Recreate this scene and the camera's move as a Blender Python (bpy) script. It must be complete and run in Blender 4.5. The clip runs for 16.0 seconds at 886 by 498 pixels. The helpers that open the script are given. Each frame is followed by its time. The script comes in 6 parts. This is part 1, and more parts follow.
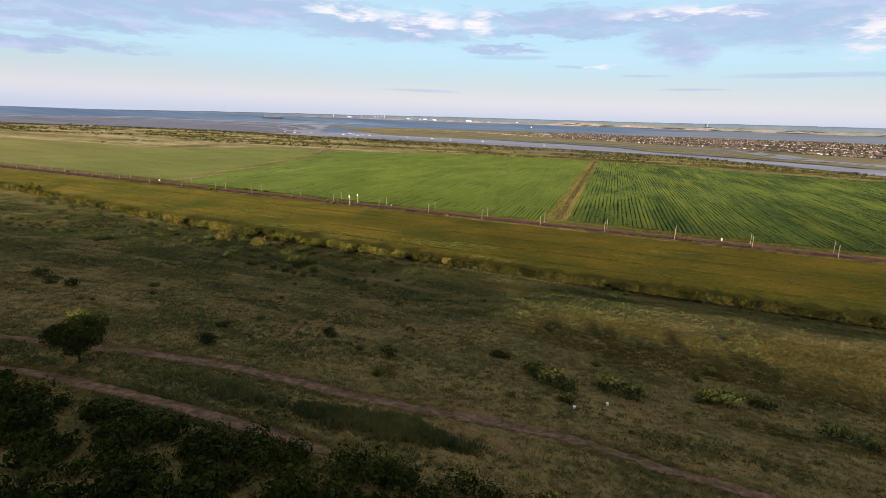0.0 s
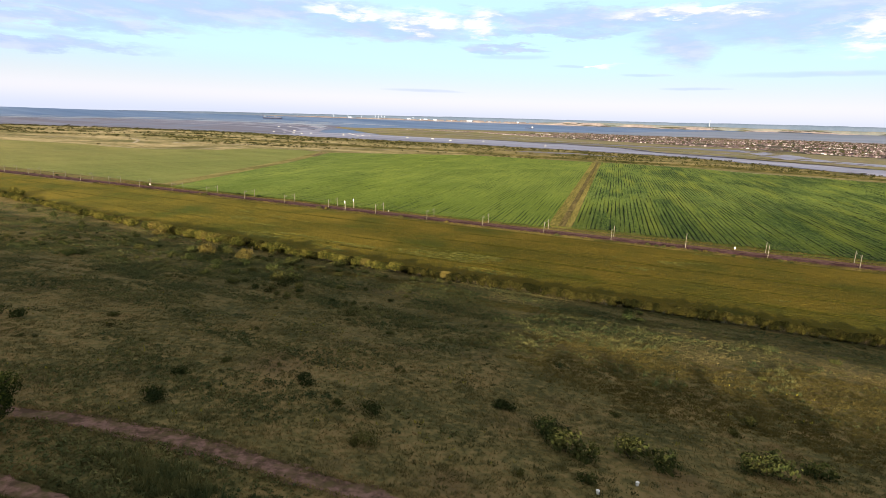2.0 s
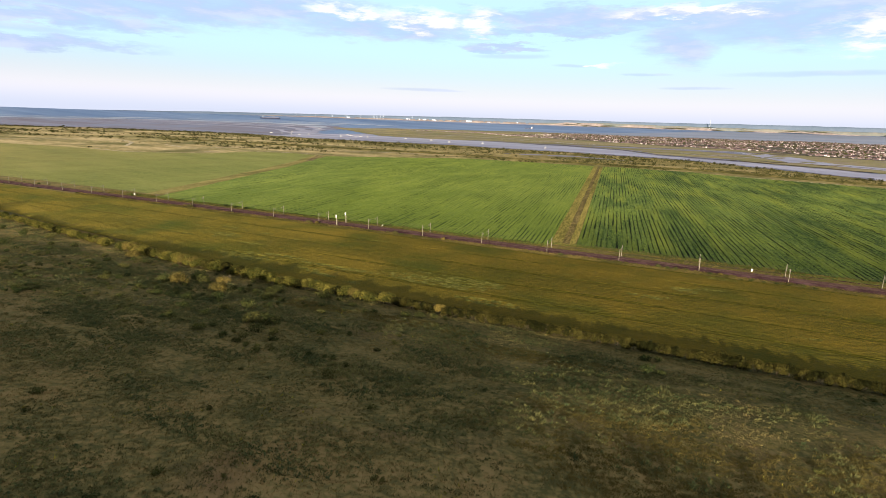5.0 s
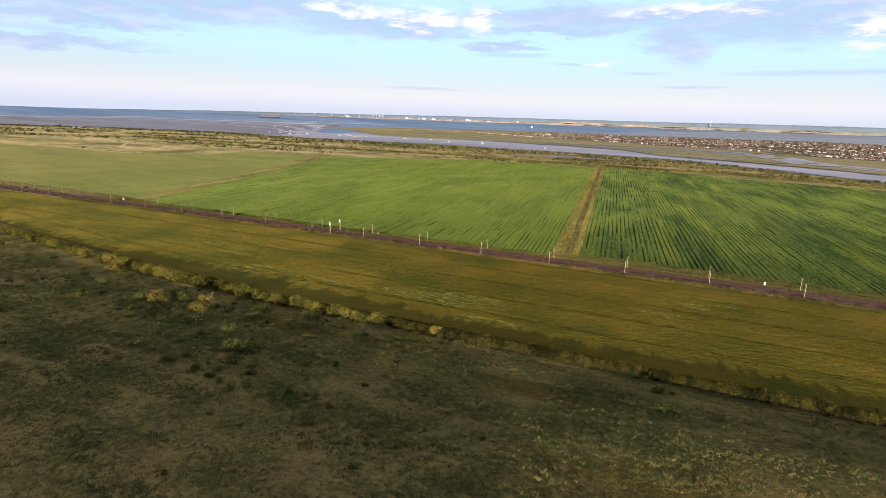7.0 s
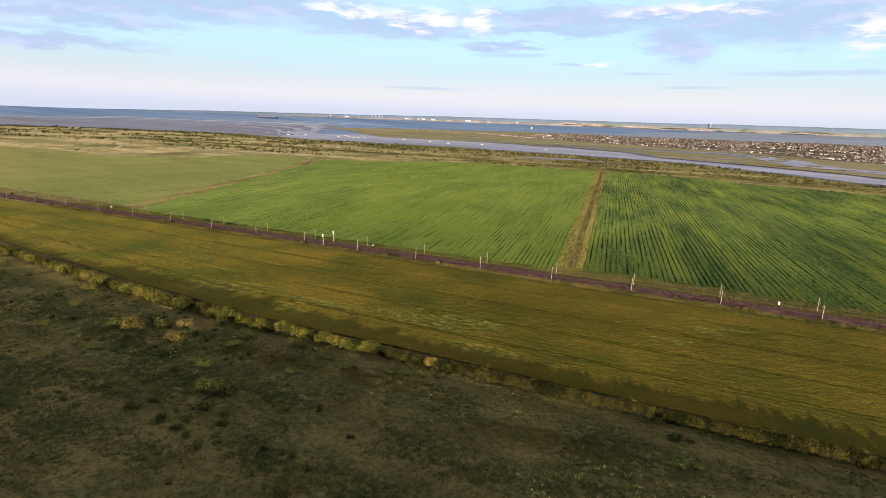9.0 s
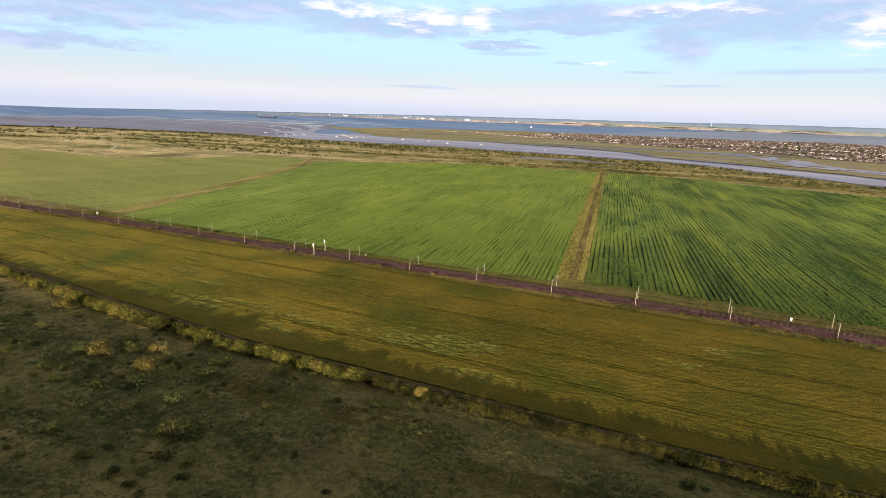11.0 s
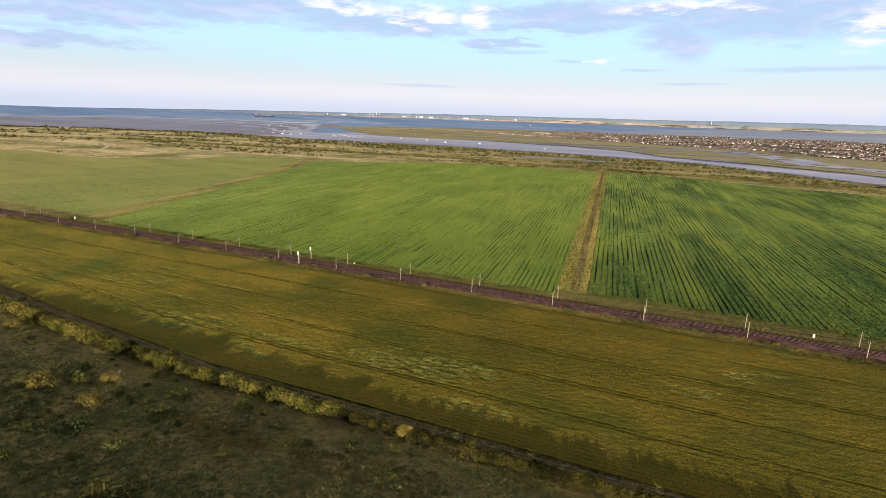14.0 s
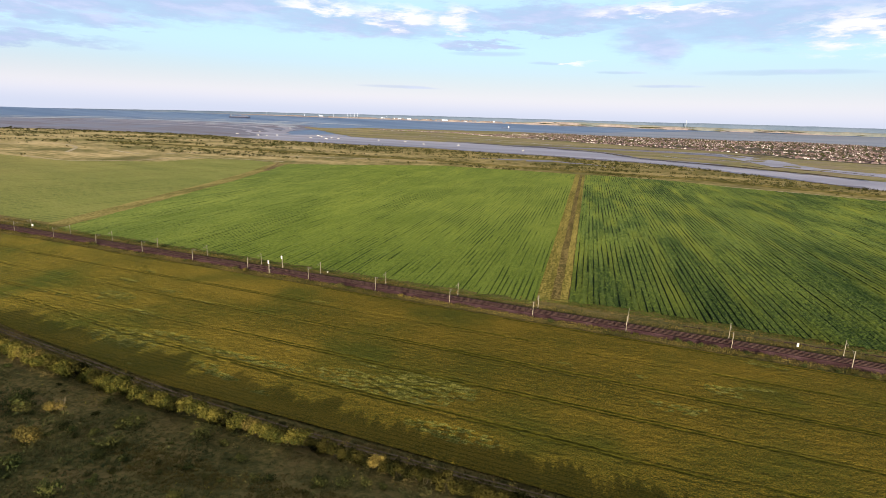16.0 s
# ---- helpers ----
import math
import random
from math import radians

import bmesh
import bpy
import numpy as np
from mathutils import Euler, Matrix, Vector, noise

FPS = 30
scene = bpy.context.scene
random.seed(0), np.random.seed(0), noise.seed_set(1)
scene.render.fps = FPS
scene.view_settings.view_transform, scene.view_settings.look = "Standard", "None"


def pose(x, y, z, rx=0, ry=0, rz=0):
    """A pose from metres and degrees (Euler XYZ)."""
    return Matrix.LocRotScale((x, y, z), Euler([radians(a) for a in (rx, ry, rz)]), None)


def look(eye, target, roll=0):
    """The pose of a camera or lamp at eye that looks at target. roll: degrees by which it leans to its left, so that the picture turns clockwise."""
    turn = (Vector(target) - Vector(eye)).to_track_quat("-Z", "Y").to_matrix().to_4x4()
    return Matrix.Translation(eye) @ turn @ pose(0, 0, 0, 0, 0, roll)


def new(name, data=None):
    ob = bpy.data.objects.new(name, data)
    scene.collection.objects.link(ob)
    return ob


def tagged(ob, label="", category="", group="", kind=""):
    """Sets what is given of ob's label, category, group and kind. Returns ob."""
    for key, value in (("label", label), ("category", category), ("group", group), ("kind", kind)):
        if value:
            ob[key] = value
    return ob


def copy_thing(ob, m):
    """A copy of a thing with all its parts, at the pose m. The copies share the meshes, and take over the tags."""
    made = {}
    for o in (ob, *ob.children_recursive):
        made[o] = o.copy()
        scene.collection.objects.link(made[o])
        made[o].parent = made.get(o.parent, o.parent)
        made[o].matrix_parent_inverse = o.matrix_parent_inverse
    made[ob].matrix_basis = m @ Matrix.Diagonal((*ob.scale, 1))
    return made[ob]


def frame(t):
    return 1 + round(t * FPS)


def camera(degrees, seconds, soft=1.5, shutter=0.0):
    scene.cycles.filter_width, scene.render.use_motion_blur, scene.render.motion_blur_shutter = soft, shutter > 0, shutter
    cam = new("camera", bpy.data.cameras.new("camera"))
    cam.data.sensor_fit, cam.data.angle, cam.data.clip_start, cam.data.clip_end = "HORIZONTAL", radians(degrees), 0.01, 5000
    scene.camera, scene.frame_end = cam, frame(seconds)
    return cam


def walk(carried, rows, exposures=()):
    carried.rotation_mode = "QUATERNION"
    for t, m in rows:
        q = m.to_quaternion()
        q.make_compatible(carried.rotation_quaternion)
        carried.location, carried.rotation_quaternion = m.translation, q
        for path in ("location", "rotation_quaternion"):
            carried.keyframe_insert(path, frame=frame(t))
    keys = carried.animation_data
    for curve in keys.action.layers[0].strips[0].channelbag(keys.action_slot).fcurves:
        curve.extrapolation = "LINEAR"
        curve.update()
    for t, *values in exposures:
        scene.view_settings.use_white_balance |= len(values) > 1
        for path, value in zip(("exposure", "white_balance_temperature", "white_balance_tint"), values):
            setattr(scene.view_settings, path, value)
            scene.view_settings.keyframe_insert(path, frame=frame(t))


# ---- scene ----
cam = camera(78.1, 16.0, soft=0.6)
PATH = [
    (0, (-1.945, 2.537, 70.062), (-2.024, 4.484, 69.61), 2.0),
    (0.5, (-1.805, 7.162, 69.95), (-1.886, 9.108, 69.497), 2.0),
    (1, (-1.713, 11.825, 69.961), (-1.795, 13.771, 69.507), 1.9),
    (1.5, (-1.626, 16.381, 70.819), (-1.708, 18.327, 70.365), 1.9),
    (2, (-1.651, 20.87, 72.099), (-1.733, 22.817, 71.646), 1.9),
    (3, (-1.789, 30.281, 74.917), (-1.87, 32.227, 74.462), 1.9),
    (4, (-1.652, 38.419, 77.974), (-1.732, 40.365, 77.52), 1.9),
    (6.5, (-0.969, 58.865, 82.302), (-1.047, 60.81, 81.843), 2.0),
    (8, (-0.824, 71.846, 86.456), (-0.902, 73.791, 85.996), 2.0),
    (9, (-0.665, 80.623, 88.91), (-0.741, 82.568, 88.45), 2.1),
    (12, (2.485, 104.775, 93.455), (2.411, 106.718, 92.988), 2.0),
    (14, (4.091, 120.596, 93.35), (4.018, 122.539, 92.881), 1.9),
    (15, (4.983, 128.29, 93.673), (4.911, 130.233, 93.205), 1.9),
    (15.5, (5.321, 130.996, 94.09), (5.271, 132.941, 93.626), 1.8),
    (16, (5.163, 132.177, 94.626), (5.165, 134.123, 94.164), 2.0),
]
EXPOSURES = [(0.0, 1.00), (0.5, 1.22), (1.0, 1.32), (1.5, 1.32), (4.0, 1.30), (7.0, 1.24), (9.0, 1.19), (16.0, 1.19)]
walk(cam, [(t, look(e, a, r)) for t, e, a, r in PATH], EXPOSURES)

# ---------------------------------------------------------------- light
SUN_EL, SUN_BEARING = 10.3, 190.0          # the sun stands low behind the hill, a little left
world = bpy.data.worlds.new("evening_sky")
scene.world = world
world.use_nodes = True


def sky_nodes():
    nt = world.node_tree
    nt.nodes.clear()
    L = nt.links

    def m(op, a, b=None, c=None):
        n = nt.nodes.new("ShaderNodeMath")
        n.operation = op
        for i, v in enumerate((a, b, c)):
            if v is None:
                continue
            if isinstance(v, (int, float)):
                n.inputs[i].default_value = v
            else:
                L.new(v, n.inputs[i])
        return n.outputs[0]

    def smooth(v, lo, hi):
        n = nt.nodes.new("ShaderNodeMapRange")
        n.interpolation_type = "SMOOTHSTEP"
        L.new(v, n.inputs[0])
        n.inputs[1].default_value, n.inputs[2].default_value = lo, hi
        return n.outputs[0]

    def mix(f, a, b):
        n = nt.nodes.new("ShaderNodeMix")
        n.data_type = "RGBA"
        for i, v in ((0, f), (6, a), (7, b)):
            if isinstance(v, (float, int)):
                n.inputs[i].default_value = v
            elif isinstance(v, tuple):
                n.inputs[i].default_value = (*v, 1)
            else:
                L.new(v, n.inputs[i])
        return n.outputs[2]

    co = nt.nodes.new("ShaderNodeTexCoord")
    sep = nt.nodes.new("ShaderNodeSeparateXYZ")
    L.new(co.outputs["Generated"], sep.inputs[0])
    deg = 180 / math.pi
    bearing = m("MULTIPLY", m("ARCTAN2", sep.outputs[0], sep.outputs[1]), deg)
    elev = m("MULTIPLY", m("ARCSINE", sep.outputs[2]), deg)
    comb = nt.nodes.new("ShaderNodeCombineXYZ")
    L.new(m("MULTIPLY", bearing, 0.22), comb.inputs[0])
    L.new(elev, comb.inputs[1])

    def noise_tex(scale, detail, rough=0.55, off=0.0):
        n = nt.nodes.new("ShaderNodeTexNoise")
        n.inputs["Scale"].default_value = scale
        n.inputs["Detail"].default_value = detail
        n.inputs["Roughness"].default_value = rough
        v = nt.nodes.new("ShaderNodeVectorMath")
        v.operation = "ADD"
        v.inputs[1].default_value = (off, off * 1.7, off * 0.3)
        L.new(comb.outputs[0], v.inputs[0])
        L.new(v.outputs[0], n.inputs["Vector"])
        return n.outputs["Fac"]

    sky = nt.nodes.new("ShaderNodeTexSky")
    sky.sky_type = "NISHITA"
    sky.sun_disc = False
    sky.sun_elevation = radians(SUN_EL)
    sky.sun_rotation = radians(SUN_BEARING)
    sky.air_density, sky.dust_density, sky.ozone_density = 1.0, 1.2, 1.5
    wob = noise_tex(0.55, 6.0, 0.6)
    fine = noise_tex(1.3, 7.0, 0.62, 11.0)
    streak = noise_tex(0.9, 5.0, 0.6, 31.0)
    b2 = m("ADD", bearing, m("MULTIPLY", m("SUBTRACT", wob, 0.5), 9.0))
    e2 = m("ADD", elev, m("MULTIPLY", m("SUBTRACT", fine, 0.5), 3.2))

    def blob(b0, e0, w, h, soft=0.8):
        x = m("DIVIDE", m("SUBTRACT", b2, b0), w)
        y = m("DIVIDE", m("SUBTRACT", e2, e0), h)
        r = m("ADD", m("MULTIPLY", x, x), m("MULTIPLY", y, y))
        return m("SUBTRACT", 1.0, smooth(r, 1.0 - soft, 1.0 + soft))

    def union(items):
        out = None
        for it in items:
            v = blob(*it)
            out = v if out is None else m("MAXIMUM", out, v)
        return out

    grey = union(GREY_CLOUDS)
    # long thin streaks low down, with smooth edges
    e2 = m("ADD", elev, m("MULTIPLY", m("SUBTRACT", wob, 0.5), 0.5))
    grey = m("MAXIMUM", grey, m("MULTIPLY", union(THIN_CLOUDS), 0.6))
    e2 = m("ADD", elev, m("MULTIPLY", m("SUBTRACT", fine, 0.5), 3.2))
    white = union(WHITE_CLOUDS)
    # above the view the cover goes on, broken
    top = mix(smooth(wob, 0.36, 0.58), OVERHEAD, HIGH_CLOUD)
    open_sky = mix(smooth(elev, 12.0, 26.0), sky.outputs[0], top)
    base = mix(m("MULTIPLY", m("SUBTRACT", 1.0, smooth(elev, 0.5, 8.5)), 0.92), open_sky, HAZE)
    low = m("SUBTRACT", 1.0, smooth(elev, 11.0, 20.0))
    cool = mix(m("MULTIPLY", m("MULTIPLY", smooth(elev, 1.5, 7.0), low), 0.75), base, BLUE)
    g = mix(smooth(streak, 0.35, 0.7), GREY_A, GREY_B)
    c1 = mix(m("MULTIPLY", grey, m("ADD", 0.45, m("MULTIPLY", smooth(streak, 0.3, 0.65), 0.5))), cool, g)
    c2 = mix(m("MULTIPLY", m("MULTIPLY", white, smooth(fine, 0.40, 0.62)), 0.95), c1, WHITE)
    # low band of haze over the far shore
    band = m("MULTIPLY", m("SUBTRACT", 1.0, smooth(elev, 0.2, 2.4)), 0.8)
    c3 = mix(band, c2, LOWBAND)
    bg = nt.nodes.new("ShaderNodeBackground")
    bg.inputs[1].default_value = SKY_STRENGTH
    L.new(c3, bg.inputs[0])
    out = nt.nodes.new("ShaderNodeOutputWorld")
    L.new(bg.outputs[0], out.inputs[0])


SKY_STRENGTH = 0.05
HAZE, BLUE, LOWBAND = (8.6, 8.4, 9.3), (6.2, 9.2, 11.2), (5.6, 6.2, 7.9)
OVERHEAD, HIGH_CLOUD = (3.4, 3.7, 4.2), (5.8, 5.4, 5.1)
GREY_A, GREY_B, WHITE = (3.6, 4.5, 7.2), (5.8, 6.5, 8.9), (10.2, 9.7, 10.2)
# bearing, elevation, half width, half height, softness
GREY_CLOUDS = [(-40, 5.3, 9.5, 0.55, 0.9), (-37, 7.2, 10, 0.7, 0.9), (-33, 8.9, 16, 1.1, 0.9), (-22, 9.7, 14, 1.1, 0.9), (-9, 8.7, 9, 1.2, 0.9),
               (2.6, 7.3, 3.6, 0.4, 0.8), (8, 8.7, 8, 0.5, 0.9), (14, 9.9, 18, 1.0, 0.9), (30, 9.2, 14, 2.0, 1.0), (19, 7.6, 2.6, 1.8, 1.0)]
THIN_CLOUDS = [(21.0, 3.7, 2.6, 0.12, 0.9), (30.5, 4.9, 6.0, 0.22, 1.0), (16.5, 4.9, 2.0, 0.13, 0.9), (10.5, 5.7, 2.2, 0.14, 0.9), (-5, 3.0, 4.0, 0.14, 0.9), (-38, 6.2, 5.0, 0.25, 1.0), (3.5, 6.4, 3.0, 0.2, 1.0)]
WHITE_CLOUDS = [(-12.5, 10.1, 4.0, 0.7, 0.8), (-5.5, 9.6, 3.4, 1.0, 0.9), (0.3, 9.7, 1.8, 1.1, 0.8), (13.4, 5.7, 1.2, 0.3, 0.9),
                (20, 10.4, 6.0, 0.6, 1.0), (36, 8.2, 5.0, 1.6, 1.0)]
sky_nodes()

sun = new("sun", bpy.data.lights.new("sun", "SUN"))
sun.data.energy, sun.data.angle, sun.data.color = 5.0, radians(0.6), (1.0, 0.83, 0.58)
_b, _e = radians(SUN_BEARING), radians(SUN_EL)
sun.matrix_world = look(Vector((math.sin(_b) * math.cos(_e), math.cos(_b) * math.cos(_e), math.sin(_e))) * 300, (0, 0, 0))

# ---------------------------------------------------------------- plan
# s runs along the railway, p away from the hill and across it
UX, UY, NX, NY = 0.9294, -0.3690, 0.3690, 0.9294
ROW = 0.126                      # drift of the crop rows per metre of p
CX, CY, EYE = 1.0, 90.0, 84.0
FLAT, RIM = 2400.0, 2450.0


def world_xy(s, p):
    return UX * s + NX * p, UY * s + NY * p


def noise2(x, y, seed=0):
    """Value noise on arrays, 0 to 1."""
    x, y = np.asarray(x, float), np.asarray(y, float)
    xi, yi = np.floor(x), np.floor(y)
    fx, fy = x - xi, y - yi
    fx, fy = fx * fx * (3 - 2 * fx), fy * fy * (3 - 2 * fy)

    def h(a, b):
        v = np.sin(a * 127.1 + b * 311.7 + seed * 74.7) * 43758.5453
        return v - np.floor(v)
    top = h(xi, yi) * (1 - fx) + h(xi + 1, yi) * fx
    bot = h(xi, yi + 1) * (1 - fx) + h(xi + 1, yi + 1) * fx
    return top * (1 - fy) + bot * fy


def fbm(x, y, seed=0, n=4):
    t, a, tot = 0, 1.0, 0
    for i in range(n):
        t = t + a * noise2(np.asarray(x) * 2 ** i, np.asarray(y) * 2 ** i, seed + i * 3)
        tot += a
        a *= 0.5
    return t / tot


def hill(s, p):
    """Height of the land: a hillside that falls to the level fields."""
    s, p = np.asarray(s, float), np.asarray(p, float)
    a = 0.155 * (246 - p)
    z = np.where(a < -3, 0.0, np.where(a > 3, a, (a + 3) ** 2 / 12))
    # the unseen brow behind, lower toward one end; heights and bump set to cast shade
    brow = np.interp(s, [-260, -140, -100, -60, -24, -8, 0, 40, 75, 100], [52.0, 53.0, 55.0, 54.3, 54.3, 52.0, 51.4, 51.2, 50.0, 46.0]) + 2.0 * (fbm(s / 16, s * 0, 71, 3) - 0.5) + 3.6 * np.exp(-((s + 68) / 6) ** 2)
    v = np.clip((8 - p) / 68, 0, 1)
    v = v * v * (3 - 2 * v)
    z = np.where(p < 8, (1 - v) * np.minimum(z, 47.4) + v * brow, z)
    # a flatter bench across one side of the slope, steeper below it
    side = np.clip((s + 62) / 45, 0, 1)
    z = z + 1.5 * side * side * (3 - 2 * side) * np.interp(p, [86, 104, 122, 150, 180, 196, 236], [0, -0.6, -0.9, -0.05, 1.2, 1.45, 0])
    on = np.clip((z - 1) / 8, 0, 1)
    return z + on * (1.6 * (fbm(s / 45, p / 45, 5) - 0.5) + 0.5 * (fbm(s / 9, p / 9, 8, 3) - 0.5))


def lie(s, p, dz=0.0):
    """World places of plan points, with the level land beyond drawn in toward the rim and rising to the horizon."""
    s, p = np.asarray(s, float), np.asarray(p, float)
    x, y = world_xy(s, p)
    d = np.hypot(x - CX, y - CY)
    dd = np.maximum(d, FLAT)
    k = np.where(d > FLAT, (FLAT + RIM * (1 - FLAT / dd)) / dd, 1.0)
    z = np.where(d > FLAT, EYE * (1 - k), hill(s, p)) + dz * k
    return np.stack([CX + (x - CX) * k, CY + (y - CY) * k, z], -1), k


def spot(s, p, dz=0.0):
    v, k = lie(s, p, dz)
    return Vector(v.tolist()), float(k)


# ---------------------------------------------------------------- materials
def material(name, cols, scale=0.3, fine=4.0, rough=0.9, bump=0.3, stretch=None, turn=0.0, spec=0.03, island=0.0, obj_random=0.0,
             bump_dist=0.1, pos=(0.40, 0.5, 0.61), translucent=0.0, grain=0.0, grain_scale=0.9, rows=None, spot_col=None, spot_scale=1.0, spot_lo=0.62, ridge_light=None, axis_tint=None, spot_along=False):
    """cols: three colours, dark to light, laid out by two scales of noise in world space."""
    mt = bpy.data.materials.new(name)
    mt.use_nodes = True
    nt = mt.node_tree
    L = nt.links
    bsdf = nt.nodes["Principled BSDF"]
    geo = nt.nodes.new("ShaderNodeNewGeometry")
    mp = nt.nodes.new("ShaderNodeMapping")
    mp.vector_type = "TEXTURE"
    mp.inputs["Rotation"].default_value = (0, 0, radians(-turn))
    mp.inputs["Scale"].default_value = [1 / v for v in (stretch or (1, 1, 1))]
    L.new(geo.outputs["Position"], mp.inputs[0])

    def tex(sc, det):
        n = nt.nodes.new("ShaderNodeTexNoise")
        n.inputs["Scale"].default_value = sc
        n.inputs["Detail"].default_value = det
        n.inputs["Roughness"].default_value = 0.6
        L.new(mp.outputs[0], n.inputs["Vector"])
        return n.outputs["Fac"]
    a, b = tex(scale, 5), tex(fine, 4)
    mx = nt.nodes.new("ShaderNodeMix")
    mx.inputs[0].default_value = 0.42
    L.new(a, mx.inputs[2])
    L.new(b, mx.inputs[3])
    fac = mx.outputs[0]
    if grain:
        gn = nt.nodes.new("ShaderNodeTexNoise")
        gn.inputs["Scale"].default_value = grain_scale
        gn.inputs["Detail"].default_value = 3
        L.new(geo.outputs["Position"], gn.inputs["Vector"])
        gm = nt.nodes.new("ShaderNodeMath")
        gm.operation = "MULTIPLY_ADD"
        gm.inputs[1].default_value = grain
        gs = nt.nodes.new("ShaderNodeMath")
        gs.inputs[1].default_value = -grain / 2
        L.new(gn.outputs["Fac"], gm.inputs[0])
        L.new(fac, gm.inputs[2])
        L.new(gm.outputs[0], gs.inputs[0])
        fac = gs.outputs[0]
    for amount, src in ((island, geo.outputs["Random Per Island"]), (obj_random, None)):
        if amount:
            if src is None:
                src = nt.nodes.new("ShaderNodeObjectInfo").outputs["Random"]
            ma = nt.nodes.new("ShaderNodeMath")
            ma.operation = "MULTIPLY_ADD"
            ma.inputs[1].default_value = amount
            ad = nt.nodes.new("ShaderNodeMath")
            ad.inputs[1].default_value = -amount / 2
            L.new(src, ma.inputs[0])
            L.new(fac, ma.inputs[2])
            L.new(ma.outputs[0], ad.inputs[0])
            fac = ad.outputs[0]
    ramp = nt.nodes.new("ShaderNodeValToRGB")
    el = ramp.color_ramp.elements
    el[0].position, el[1].position = pos[0], pos[2]
    mid = el.new(pos[1])
    for e, c in zip((el[0], mid, el[2]), cols):
        e.color = (*c, 1)
    L.new(fac, ramp.inputs[0])
    col = ramp.outputs[0]
    if spot_col:
        sp = nt.nodes.new("ShaderNodeTexNoise")
        sp.inputs["Scale"].default_value = spot_scale
        sp.inputs["Detail"].default_value = 3
        if spot_along:
            sm = nt.nodes.new("ShaderNodeMapping")
            sm.vector_type = "TEXTURE"
            sm.inputs["Rotation"].default_value = (0, 0, radians(-turn))
            sm.inputs["Scale"].default_value = (1, 8, 1)
            L.new(geo.outputs["Position"], sm.inputs[0])
            L.new(sm.outputs[0], sp.inputs["Vector"])
        else:
            L.new(geo.outputs["Position"], sp.inputs["Vector"])
        mr = nt.nodes.new("ShaderNodeMapRange")
        mr.inputs[1].default_value, mr.inputs[2].default_value, mr.inputs[4].default_value = spot_lo - 0.06, spot_lo + 0.16, 0.8
        L.new(sp.outputs["Fac"], mr.inputs[0])
        mc = nt.nodes.new("ShaderNodeMix")
        mc.data_type = "RGBA"
        L.new(mr.outputs[0], mc.inputs[0])
        L.new(col, mc.inputs[6])
        mc.inputs[7].default_value = (*spot_col, 1)
        col = mc.outputs[2]
    # dark row gaps: soil plus the shade between plants, both in the colour
    if rows:
        spacing, gap_col, amount, low = rows

        def mth(op, x, y=None, z=None):
            n = nt.nodes.new("ShaderNodeMath")
            n.operation = op
            for k, v in enumerate((x, y, z)):
                if isinstance(v, (int, float)):
                    n.inputs[k].default_value = v
                elif v is not None:
                    L.new(v, n.inputs[k])
            return n.outputs[0]

        def along(sx, sy, off):
            v = nt.nodes.new("ShaderNodeMapping")
            v.vector_type = "TEXTURE"
            v.inputs["Rotation"].default_value = (0, 0, radians(-turn))
            v.inputs["Scale"].default_value = (1 / sx, 1 / sy, 1)
            L.new(geo.outputs["Position"], v.inputs[0])
            n = nt.nodes.new("ShaderNodeTexNoise")
            n.inputs["Scale"].default_value = 1.0
            n.inputs["Detail"].default_value = 2.5
            ad = nt.nodes.new("ShaderNodeVectorMath")
            ad.inputs[1].default_value = (off, off, 0)
            L.new(v.outputs[0], ad.inputs[0])
            L.new(ad.outputs[0], n.inputs["Vector"])
            return v.outputs[0], n.outputs["Fac"]
        straight, drift = along(1 / spacing, 0.012, 3.0)
        sx = nt.nodes.new("ShaderNodeSeparateXYZ")
        L.new(straight, sx.inputs[0])
        fr = mth("FRACT", mth("MULTIPLY_ADD", drift, 0.7, sx.outputs[0]))
        edge = mth("ABSOLUTE", mth("SUBTRACT", fr, 0.5))
        _, gate = along(0.28, 0.018, 17.0)
        _, broad = along(0.02, 0.006, 41.0)

        def step(v, lo, hi):
            n = nt.nodes.new("ShaderNodeMapRange")
            n.inputs[1].default_value, n.inputs[2].default_value = lo, hi
            L.new(v, n.inputs[0])
            return n.outputs[0]
        f = mth("MULTIPLY", step(edge, 0.35, 0.42), step(mth("ADD", gate, mth("SUBTRACT", broad, 0.5)), low, low + 0.14))
        mr = nt.nodes.new("ShaderNodeMix")
        mr.data_type = "RGBA"
        L.new(mth("MULTIPLY", f, amount), mr.inputs[0])
        L.new(col, mr.inputs[6])
        mr.inputs[7].default_value = (*gap_col, 1)
        col = mr.outputs[2]
        # pale strip down the middle of each row, a painted highlight
        if ridge_light:
            _, gate2 = along(0.22, 0.02, 29.0)
            rg = mth("MULTIPLY", step(mth("SUBTRACT", 0.5, edge), 0.26, 0.42), step(gate2, 0.46, 0.62))
            m2 = nt.nodes.new("ShaderNodeMix")
            m2.data_type = "RGBA"
            L.new(mth("MULTIPLY", rg, ridge_light[3]), m2.inputs[0])
            L.new(col, m2.inputs[6])
            m2.inputs[7].default_value = (*ridge_light[:3], 1)
            col = m2.outputs[2]
